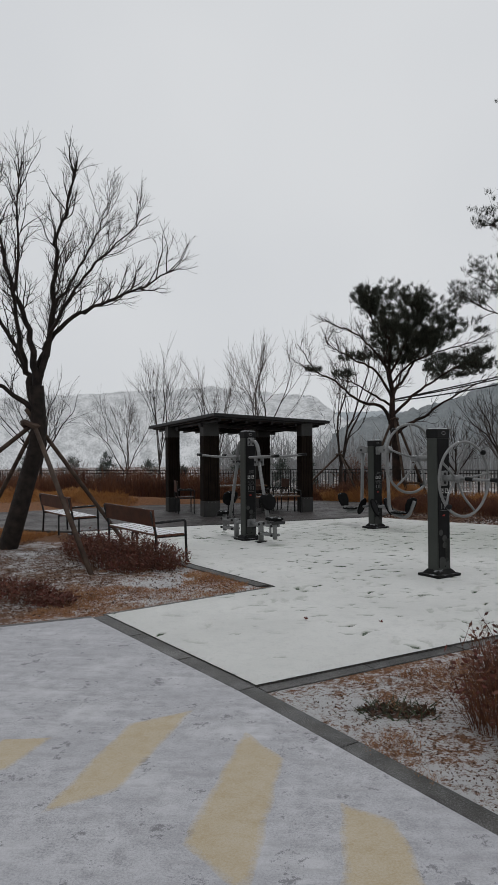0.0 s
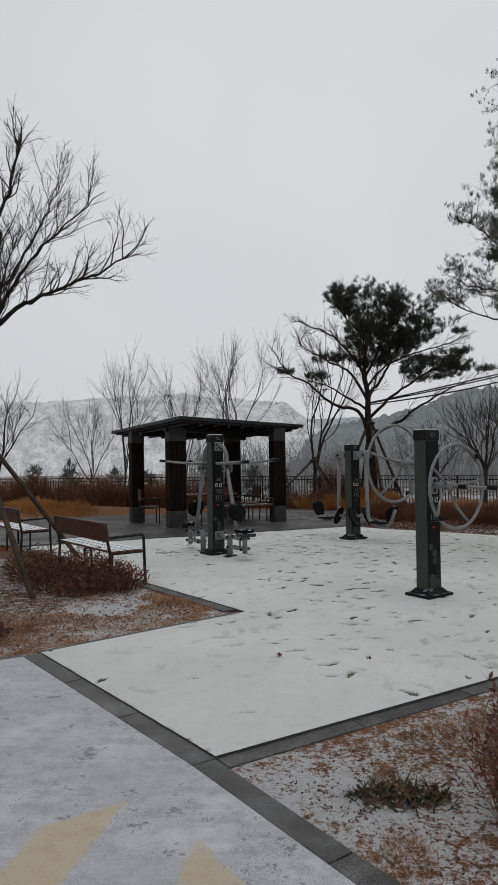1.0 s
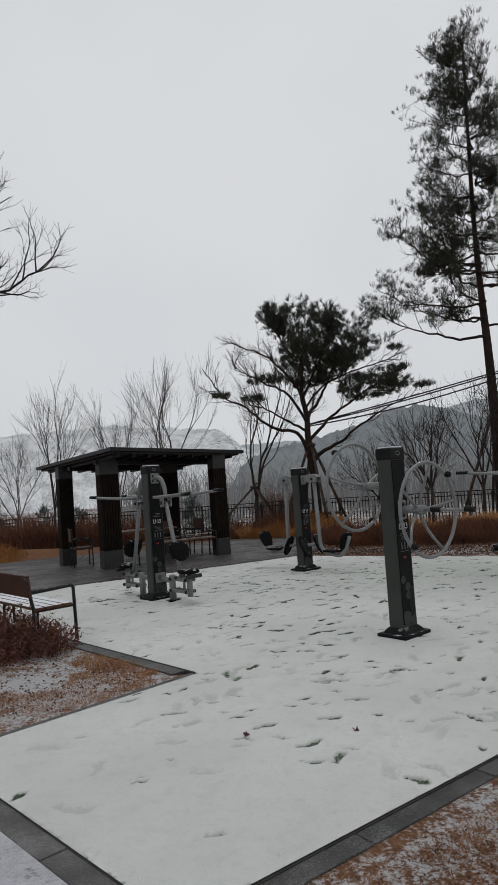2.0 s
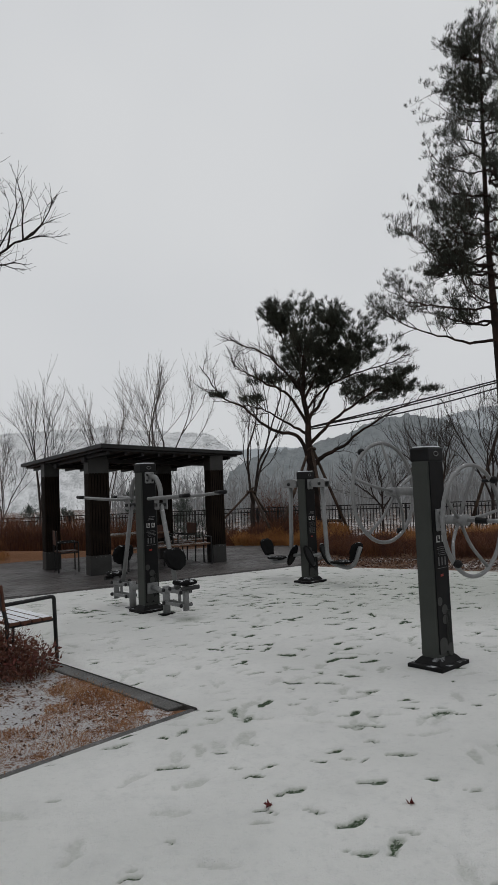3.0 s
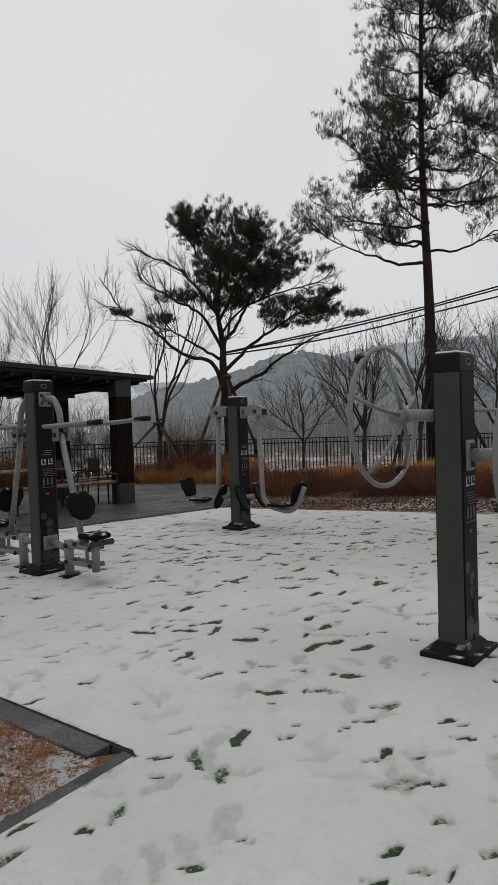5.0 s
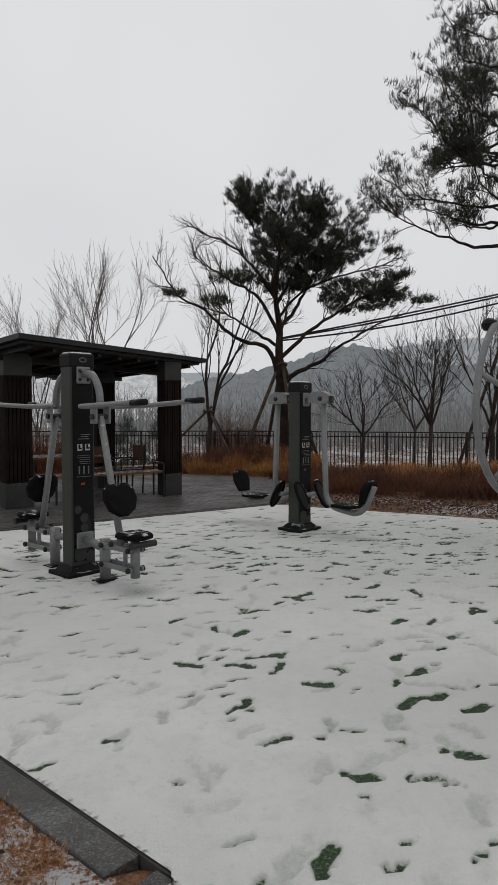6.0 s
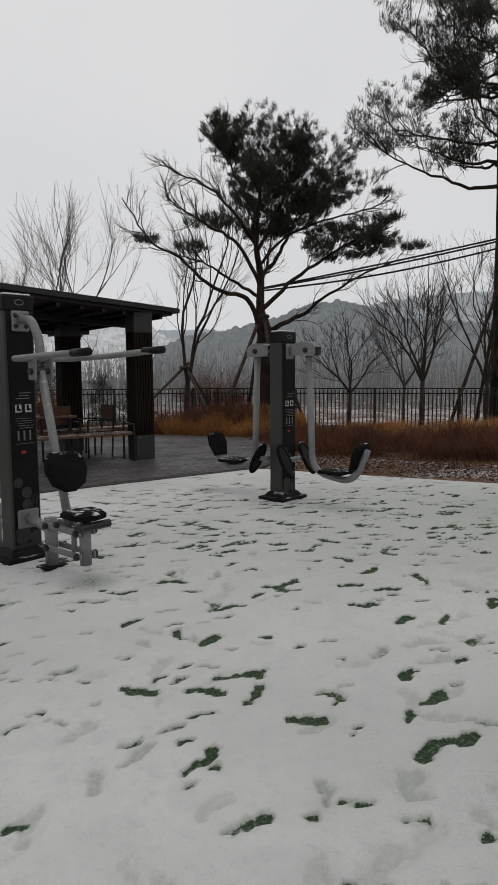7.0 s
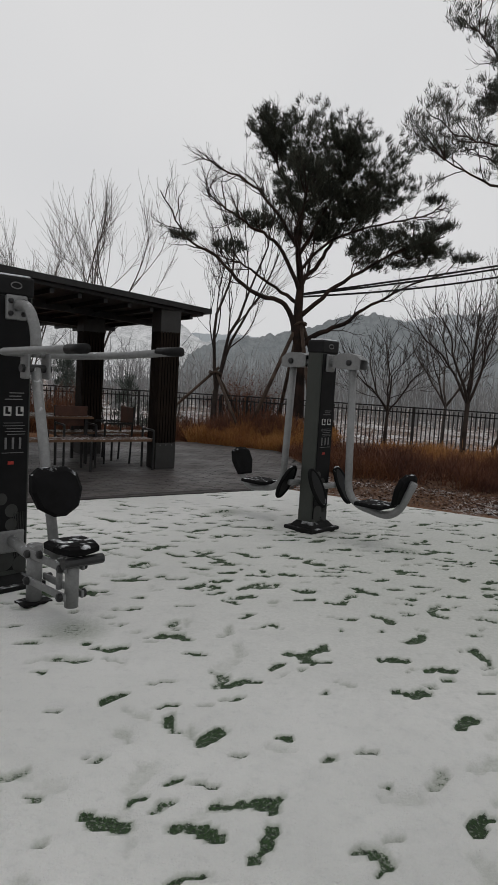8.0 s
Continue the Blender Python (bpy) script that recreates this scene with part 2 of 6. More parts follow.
SNOW = snow_material()
SNOW_CAP = simple("fresh_snow", (0.78, 0.8, 0.82), (0.7, 0.72, 0.74), 20, 0.8, 0, 0.4, 0.01)
PATHM = path_material()
YELLOW = paint_material()
GROUND = ground_material()
KERB = frosted_granite()
PAVER = paver_material()
JOINT = simple("paving_bed_sand", (0.05, 0.047, 0.045), (0.08, 0.075, 0.07), 8, 0.9)
POST_GREY = simple("grey_green_powder_coat", (0.034, 0.038, 0.033), (0.046, 0.05, 0.044), 3, 0.45, 0.0, 0.05, 0.001, 300, True, 0.25)
BLACK = simple("black_plastic", (0.006, 0.006, 0.006), (0.010, 0.010, 0.011), 6, 0.5, 0, 0.1, 0.001, 200, True, 0.15)
PANEL = simple("black_front_panel", (0.007, 0.007, 0.0075), (0.012, 0.012, 0.0125), 5, 0.5, 0, 0.1, 0.001, 250, True, 0.08)
PANEL_GREY = simple("printed_grey_ornament", (0.022, 0.023, 0.021), (0.033, 0.034, 0.032), 9, 0.5, local=True)
WHITE_PRINT = simple("white_print", (0.42, 0.42, 0.41), (0.5, 0.5, 0.49), 9, 0.5, local=True)
GREY_PRINT = simple("grey_print", (0.11, 0.11, 0.11), (0.16, 0.16, 0.16), 9, 0.5, local=True)
RED_PRINT = simple("red_print", (0.22, 0.02, 0.015), (0.3, 0.03, 0.02), 9, 0.5, local=True)
STEEL = dusted("silver_grey_painted_tube", (0.17, 0.173, 0.172), (0.215, 0.218, 0.216), 5, 0.4, 0.15, 0.12, 30)
BOLT = simple("black_bolt_cap", (0.015, 0.015, 0.016), (0.025, 0.025, 0.025), 30, 0.35, local=True)
PAD = dusted("black_rubber_pad", (0.005, 0.005, 0.005), (0.009, 0.009, 0.0095), 8, 0.7, 0, 0.2, 16, True, 0.06)
BASE = dusted("dusted_black_base_plate", (0.006, 0.006, 0.006), (0.013, 0.013, 0.013), 8, 0.55, 0, 0.22, 7, True, 0.1)
DARK_WOOD = simple("dark_stained_timber", (0.007, 0.0045, 0.003), (0.015, 0.0095, 0.0065), 4, 0.7, 0, 0.3, 0.003, 60, False, 0.1)
GREY_PANEL = simple("dark_grey_metal_cladding", (0.026, 0.025, 0.024), (0.040, 0.039, 0.037), 3, 0.5, 0.1, 0.1, 0.002)
ROOF = simple("dark_roof_metal", (0.009, 0.009, 0.0095), (0.018, 0.018, 0.018), 3, 0.45, 0.1, 0.1, 0.002)
BENCH_WOOD = dusted("red_brown_bench_timber", (0.045, 0.016, 0.009), (0.085, 0.032, 0.017), 6, 0.55, 0, 0.1, 16)
BENCH_SNOW = dusted("snow_covered_bench_slat", (0.075, 0.03, 0.018), (0.12, 0.05, 0.028), 6, 0.6, 0, 0.95, 12)
IRON = dusted("black_cast_iron", (0.012, 0.012, 0.012), (0.024, 0.024, 0.024), 9, 0.5, 0.2, 0.25, 25)
TABLE_WOOD = dusted("pale_brown_table_timber", (0.085, 0.045, 0.026), (0.15, 0.085, 0.05), 5, 0.6, 0, 0.3, 16)
FENCE = simple("black_fence_paint", (0.014, 0.013, 0.013), (0.028, 0.026, 0.025), 4, 0.5, 0.1)
BARK = simple("dark_wet_bark", (0.010, 0.007, 0.006), (0.032, 0.023, 0.018), 7, 0.9, 0, 0.8, 0.02, 40)
PINE_BARK = simple("red_pine_bark", (0.012, 0.008, 0.0065), (0.042, 0.023, 0.016), 4, 0.9, 0, 0.9, 0.02, 30)
TWIG = simple("grey_brown_twig", (0.022, 0.016, 0.014), (0.055, 0.041, 0.034), 5, 0.9, 0, 0.4, 0.01)
# lighter copy of the twig tone for far growth, with haze mixed in
FAR_TWIG = simple("haze_paled_twig", (0.075, 0.062, 0.055), (0.13, 0.11, 0.098), 3, 0.9, 0, 0.2, 0.01)
PROP = simple("weathered_round_pole", (0.04, 0.026, 0.019), (0.09, 0.062, 0.046), 5, 0.85, 0, 0.4, 0.006, 60)
ROPE = simple("black_guy_cable", (0.012, 0.012, 0.012), (0.025, 0.024, 0.023), 6, 0.7)
NEEDLE = varied("pine_needles", [(0.007, 0.009, 0.006), (0.013, 0.018, 0.010), (0.026, 0.030, 0.016), (0.036, 0.028, 0.018)], 0.8, 0.35, 2.2)
RED_TWIG = varied("russet_shrub_twigs", [(0.022, 0.009, 0.007), (0.075, 0.024, 0.013), (0.14, 0.05, 0.02), (0.27, 0.115, 0.04)], 0.8, 0.5)
RED_LEAF = varied("dark_red_leaves", [(0.03, 0.012, 0.011), (0.12, 0.028, 0.019), (0.09, 0.045, 0.03), (0.19, 0.06, 0.035)], 0.8, 0.3, 3.0)
DRY_STRAW = varied("short_dead_grass_blades", [(0.03, 0.016, 0.008), (0.2, 0.07, 0.026), (0.36, 0.165, 0.07), (0.42, 0.24, 0.12), (0.5, 0.37, 0.22)], 0.8, 0.35, 2.5)
STRAW = varied("dead_grass_blades", [(0.12, 0.045, 0.016), (0.32, 0.13, 0.035), (0.44, 0.21, 0.06), (0.54, 0.34, 0.14)], 0.8, 0.5, 0.7)
DARK_LITTER = varied("wet_fallen_leaves", [(0.018, 0.011, 0.008), (0.075, 0.032, 0.017), (0.17, 0.085, 0.042)], 0.75, 0.3, 1.5)
# far woods: the pale grey is mist painted into the bark colour
MIST_TRUNK = simple("haze_paled_trunks", (0.22, 0.22, 0.22), (0.34, 0.34, 0.34), 0.2, 1.0)
MIST_BELT = simple("haze_paled_woods", (0.42, 0.435, 0.445), (0.55, 0.56, 0.565), 0.05, 1.0)
GREEN_LEAF = varied("dull_green_leaves", [(0.02, 0.032, 0.013), (0.05, 0.065, 0.028)])
# far evergreens: green greyed and lightened to stand in for mist
FAR_GREEN = varied("haze_paled_evergreen", [(0.05, 0.065, 0.055), (0.085, 0.10, 0.085)])
MAPLE = varied("red_maple_leaf", [(0.09, 0.013, 0.012), (0.13, 0.02, 0.015)])


# ---- geometry helpers ----
def smooth(t, a, b):
    t = np.clip((t - a) / (b - a), 0, 1)
    return t * t * (3 - 2 * t)


class Geo:
    """Vertices and faces gathered for one mesh."""

    def __init__(self):
        self.v, self.f = [], []

    def add(self, verts, faces):
        k = len(self.v)
        self.v.extend([tuple(p) for p in verts])
        self.f.extend([tuple(i + k for i in f) for f in faces])
        return self

    def box(self, cx, cy, cz, sx, sy, sz, m=None, bevel=0.0):
        bm = bmesh.new()
        bmesh.ops.create_cube(bm, size=1.0)
        bmesh.ops.scale(bm, vec=(sx, sy, sz), verts=bm.verts)
        if bevel:
            bmesh.ops.bevel(bm, geom=list(bm.edges), offset=bevel, segments=2, affect="EDGES", profile=0.5)
        bm.transform(Matrix.Translation((cx, cy, cz)))
        if m is not None:
            bm.transform(m)
        bm.verts.index_update()
        self.add([v.co[:] for v in bm.verts], [[v.index for v in f.verts] for f in bm.faces])
        bm.free()
        return self

    def tube(self, pts, radii, sides=8, closed=False, caps=True):
        pts = [Vector(p) for p in pts]
        n = len(pts)
        if isinstance(radii, (int, float)):
            radii = [radii] * n
        rings, side = [], None
        for i, p in enumerate(pts):
            a = pts[i - 1] if (i or closed) else p
            b = pts[(i + 1) % n] if (i < n - 1 or closed) else p
            d = (b - a).normalized()
            if side is None:
                side = d.orthogonal().normalized()
            side = (side - d * side.dot(d))
            side = side.normalized() if side.length > 1e-6 else d.orthogonal().normalized()
            up = d.cross(side)
            rings.append([p + radii[i] * (math.cos(q) * side + math.sin(q) * up) for q in [2 * math.pi * k / sides for k in range(sides)]])
        verts = [q for r in rings for q in r]
        faces = []
        for i in range(n if closed else n - 1):
            j = (i + 1) % n
            for k in range(sides):
                k2 = (k + 1) % sides
                faces.append((i * sides + k, i * sides + k2, j * sides + k2, j * sides + k))
        if caps and not closed:
            faces.append(tuple(range(sides))[::-1])
            faces.append(tuple((n - 1) * sides + k for k in range(sides)))
        return self.add(verts, faces)

    def prism(self, outline, z0, z1):
        n = len(outline)
        verts = [(x, y, z0) for x, y in outline] + [(x, y, z1) for x, y in outline]
        faces = [tuple(range(n))[::-1], tuple(range(n, 2 * n))] + [(i, (i + 1) % n, n + (i + 1) % n, n + i) for i in range(n)]
        return self.add(verts, faces)

    def blade(self, p, d, w):
        """A thin pointed blade from p along d, about w wide."""
        s = d.cross(Vector((random.gauss(0, 1), random.gauss(0, 1), random.gauss(0, 1))))
        s = s.normalized() * (w / 2) if s.length > 1e-9 else Vector((w / 2, 0, 0))
        return self.add((p - s, p + s, p + d), ((0, 1, 2),))

    def leaf(self, p, d, w):
        s = d.cross(Vector((random.gauss(0, 1), random.gauss(0, 1), random.gauss(0, 1))))
        s = s.normalized() * (w / 2) if s.length > 1e-9 else Vector((w / 2, 0, 0))
        return self.add((p, p + d * 0.5 - s, p + d, p + d * 0.5 + s), ((0, 1, 2, 3),))

    def mesh(self, name, material, shade=False):
        me = bpy.data.meshes.new(name)
        me.from_pydata([tuple(p) for p in self.v], [], self.f)
        me.materials.append(material)
        if shade:
            me.polygons.foreach_set("use_smooth", [True] * len(me.polygons))
        me.update()
        return me


def unit(d):
    return d / np.maximum(np.linalg.norm(d, axis=1, keepdims=True), 1e-9)


class Cloud:
    """Many small blades and leaves, gathered as arrays for one mesh."""

    def __init__(self, seed):
        self.rng = np.random.default_rng(seed)
        self.tri, self.quad = [], []

    def across(self, d, w):
        s = np.cross(d, self.rng.normal(size=d.shape))
        return s / np.maximum(np.linalg.norm(s, axis=1, keepdims=True), 1e-9) * (np.asarray(w).reshape(-1, 1) / 2)

    def blades(self, p, d, w):
        s = self.across(d, w)
        self.tri.append(np.stack((p - s, p + s, p + d), 1))

    def leaves(self, p, d, w):
        s = self.across(d, w)
        self.quad.append(np.stack((p, p + d * 0.5 - s, p + d, p + d * 0.5 + s), 1))

    def tufts(self, centres, outs, blades, size, w, fan=0.42):
        """Brushes of needles that fan out from each centre."""
        c, o = np.repeat(np.asarray(centres, float), blades, 0), np.repeat(np.asarray(outs, float), blades, 0)
        d = o * 0.75 + self.rng.normal(size=c.shape) * (fan, fan, fan * 0.75)
        d /= np.maximum(np.linalg.norm(d, axis=1, keepdims=True), 1e-9)
        self.blades(c + self.rng.normal(size=c.shape) * size * 0.22, d * size * self.rng.uniform(0.65, 1.3, (len(c), 1)), w)

    def mesh(self, name, material, shade=False):
        sets = [a for a in (np.concatenate(self.tri) if self.tri else None, np.concatenate(self.quad) if self.quad else None) if a is not None]
        co = np.concatenate([a.reshape(-1, 3) for a in sets]).astype(np.float32)
        sizes = np.concatenate([np.full(len(a), a.shape[1], np.int32) for a in sets])
        me = bpy.data.meshes.new(name)
        me.vertices.add(len(co))
        me.vertices.foreach_set("co", co.reshape(-1))
        me.loops.add(len(co))
        me.loops.foreach_set("vertex_index", np.arange(len(co), dtype=np.int32))
        me.polygons.add(len(sizes))
        me.polygons.foreach_set("loop_start", np.concatenate(([0], np.cumsum(sizes)[:-1])).astype(np.int32))
        me.update(calc_edges=True)
        me.materials.append(material)
        return me


def part(name, geo, material, parent=None, label="", shade=False):
    ob = new(name, geo.mesh(name, material, shade))
    if parent is not None:
        ob.parent = parent
    return tagged(ob, label) if label else ob


def thing(name, m, label, category, group="", kind=""):
    ob = new(name)
    ob.matrix_world = m
    return tagged(ob, label, category, group, kind)


def arc(c, r, a0, a1, n, ux, uy):
    """Points on an arc round c in the plane of ux and uy, angles in degrees."""
    c, ux, uy = Vector(c), Vector(ux), Vector(uy)
    return [c + r * (math.cos(radians(a)) * ux + math.sin(radians(a)) * uy) for a in np.linspace(a0, a1, n)]


def rounded(pts, r=0.08, n=5):
    """A polyline with its corners rounded."""
    pts = [Vector(p) for p in pts]
    out = [pts[0]]
    for a, b, c in zip(pts, pts[1:], pts[2:]):
        d0, d1 = (a - b), (c - b)
        k = min(r, d0.length * 0.45, d1.length * 0.45)
        p, q = b + d0.normalized() * k, b + d1.normalized() * k
        for i in range(n + 1):
            t = i / n
            out.append((1 - t) ** 2 * p + 2 * t * (1 - t) * b + t * t * q)
    return out + [pts[-1]]


# ---- plan ----
A, L, I = (0.23, 5.39), (-1.51, 7.45), (0.21, 9.0)
PLAZA = [A, (10.07, 12.25), (2.2, 17.75), (-4.35, 14.55), I, L]


def in_poly(x, y, poly):
    inside = np.zeros(np.shape(x), bool)
    for (x0, y0), (x1, y1) in zip(poly, poly[1:] + poly[:1]):
        if y0 == y1:
            continue
        inside ^= ((y0 > y) != (y1 > y)) & (x < (x1 - x0) * (y - y0) / (y1 - y0) + x0)
    return inside


def edge_dist(x, y, poly):
    """Distance to the outline, and its nearest point."""
    best, bx, by = np.full(np.shape(x), 1e9), np.zeros(np.shape(x)), np.zeros(np.shape(x))
    for (x0, y0), (x1, y1) in zip(poly, poly[1:] + poly[:1]):
        dx, dy = x1 - x0, y1 - y0
        t = np.clip(((x - x0) * dx + (y - y0) * dy) / (dx * dx + dy * dy), 0, 1)
        px, py = x0 + t * dx, y0 + t * dy
        d = np.hypot(x - px, y - py)
        near = d < best
        best, bx, by = np.where(near, d, best), np.where(near, px, bx), np.where(near, py, by)
    return best, bx, by


# the path's edge runs from L past A and on; its other side turns away from L
PATH_AREA = [(-1.625, 7.353), (0.113, 5.296), (1.481, 3.509), (6.88, -3.54), (7.05, -12.0), (-16.0, -12.0), (-16.0, -0.4)]
BRICK_AREA = [(2.28, 17.86), (3.1, 19.5), (2.9, 22.4), (1.1, 23.4), (-4.6, 21.6), (-9.5, 18.2), (-9.0, 15.9), (-4.45, 14.65)]


def ground_height(x, y):
    x, y = np.asarray(x, float), np.asarray(y, float)
    z = 0.10 * np.exp(-((x + 4.8) ** 2 + (y - 10.6) ** 2) / 5.0)
    z = z + 0.32 * np.exp(-((x + 7.5) ** 2 / 30 + (y - 22.0) ** 2 / 2.2))
    z = z + 0.28 * np.exp(-((x - 3.4) ** 2 + (y - 24.0) ** 2) / 1.6)
    z = z + 0.25 * np.exp(-((x - 8.6) ** 2 / 5 + (y - 19.6) ** 2 / 2.0))
    z = z + 0.02 * np.sin(2.1 * x + 0.7 * y) * np.sin(1.3 * y - 0.5 * x)
    z = z - 2.4 * smooth(y - 0.1 * np.abs(x - 2) + 0.42 * np.clip(x - 2, 0, 9), 26.0, 34.0)
    paved = in_poly(x, y, PLAZA) | in_poly(x, y, PATH_AREA) | in_poly(x, y, BRICK_AREA)
    d = np.minimum(edge_dist(x, y, PLAZA)[0], np.minimum(edge_dist(x, y, PATH_AREA)[0], edge_dist(x, y, BRICK_AREA)[0]))
    z = z * smooth(d, 0.1, 0.8)
    return np.where(paved, -0.08, z - 0.012)


def gz(x, y):
    return float(ground_height(np.array([x]), np.array([y]))[0])


# ---- ground ----
def build_ground():
    near_x, near_y = np.arange(-9, 11.01, 0.14), np.arange(1.5, 25.01, 0.14)
    far = np.array([3, 7, 13, 22, 35, 55, 90, 150, 260, 450, 800, 1500.0])
    xs = np.concatenate((near_x[0] - far[::-1], near_x, near_x[-1] + far))
    ys = np.concatenate((near_y[0] - far[::-1], near_y, near_y[-1] + np.concatenate(([1, 2, 3, 4.5, 6, 8, 10], far[3:]))))
    X, Y = np.meshgrid(xs, ys)
    Z = ground_height(X, Y)
    nx, ny = len(xs), len(ys)
    i = np.arange(nx * ny).reshape(ny, nx)
    faces = np.stack((i[:-1, :-1], i[:-1, 1:], i[1:, 1:], i[1:, :-1]), -1).reshape(-1, 4)
    me = bpy.data.meshes.new("ground")
    me.from_pydata(np.stack((X, Y, Z), -1).reshape(-1, 3).tolist(), [], faces.tolist())
    me.materials.append(GROUND)
    me.polygons.foreach_set("use_smooth", [True] * len(me.polygons))
    cover = 0.42 + 0.0 * X
    cover = np.where((Y < 12) & (X > 0.3), 0.55 - 0.13 * smooth(Y, 8.0, 12.0), cover)
    cover = np.where((Y < 13) & (X < 0), 0.52 + 0.05 * smooth(X, -2.5, -1.3), cover)
    cover = np.where(Y > 16.5, 0.2, cover)
    strip = in_poly(X, Y, [(10.3, 12.3), (2.2, 17.9), (3.2, 19.2), (11.7, 14.3)])
    cover = np.where(strip, 0.5, cover)
    cover = np.where(Y > 26.5, 0.51, cover)
    bank = (X < -4.6) & (Y > 12.2) & (Y < 16.2)
    cover = np.where(bank, 0.2, cover)
    edge_in = edge_dist(X, Y, PLAZA)[0]
    cover = np.where((Y < 14), cover - 0.035 * (1 - smooth(edge_in, 0.15, 0.4)), cover)
    grass = 0.85 + 0 * X
    grass = np.where(strip, 0.35, grass)
    grass = np.where((X < -1.9) & (Y < 13.5), 0.35, grass)
    d_in = edge_dist(X, Y, PLAZA)[0]
    grass = np.where((X < 0) & (Y < 13.5), np.maximum(grass, 1 - smooth(d_in, 0.5, 1.4)), grass)
    grass = np.where((X > 0.3) & (Y < 12), 0.85 - 0.45 * smooth(X, 1.5, 3.5) * (1 - smooth(Y, 8.0, 12.0)), grass)
    under_hedge = in_poly(X, Y, [(3.2, 19.2), (11.7, 14.3), (12.6, 15.7), (8.2, 18.4), (5.2, 20.6), (3.4, 22.0)])
    grass = np.where(under_hedge, 0.2, grass)
    grass = np.where((X > -1) & (Y > 17.5) & (Y <= 26.5), 0.25, grass)
    grass = np.where(Y > 26.5, 0.05, grass)
    grass = np.where(bank, 1.0, grass)
    for key, val in (("cover", cover), ("grass", grass)):
        at = me.attributes.new(key, "FLOAT", "POINT")
        at.data.foreach_set("value", val.reshape(-1).astype(np.float32))
    tagged(new("ground", me), "winter planting ground of dead grass, leaves and patchy snow", "ground", kind="structure")


build_ground()
path_geo = Geo().prism(PATH_AREA, -0.06, 0.0)
tagged(part("path", path_geo, PATHM), "grey concrete footpath under a thin film of snow", "path", kind="structure")


# yellow bars painted on the path, their rims lost under the snow
def build_bar(p0, p1, p2, p3):
    nu, nv = 10, 22
    verts, worn = [], []
    for j in range(nv + 1):
        for i in range(nu + 1):
            u, v = i / nu, j / nv
            q = (Vector(p0) * (1 - u) + Vector(p1) * u) * (1 - v) + (Vector(p3) * (1 - u) + Vector(p2) * u) * v
            w = 0.02 * noise.noise((q.x * 6, q.y * 6, 3.0))
            rub = 1 - min(1.0, min(min(u, 1 - u) * 5.5, min(v, 1 - v) * 14))
            verts.append((q.x + w, q.y + w, -0.003 if rub > 0.99 else 0.0015))
            worn.append(rub)
    g = Geo().add(verts, [(j * (nu + 1) + i, j * (nu + 1) + i + 1, (j + 1) * (nu + 1) + i + 1, (j + 1) * (nu + 1) + i) for j in range(nv) for i in range(nu)])
    ob = part("road_marking", g, YELLOW)
    ob.data.attributes.new("worn", "FLOAT", "POINT").data.foreach_set("value", worn)
    tagged(ob, "faded yellow painted bar on the snowy path", "road marking", "yellow bars on the path")


build_bar((-0.70, 3.52), (-0.34, 3.80), (-0.11, 4.98), (-0.55, 4.68))
build_bar((0.02, 3.36), (0.40, 2.98), (0.50, 4.24), (0.20, 4.66))
build_bar((0.70, 2.75), (1.20, 2.45), (1.04, 3.66), (0.75, 3.84))
build_bar((-1.36, 3.9), (-1.0, 4.0), (-0.90, 4.45), (-1.25, 4.4))


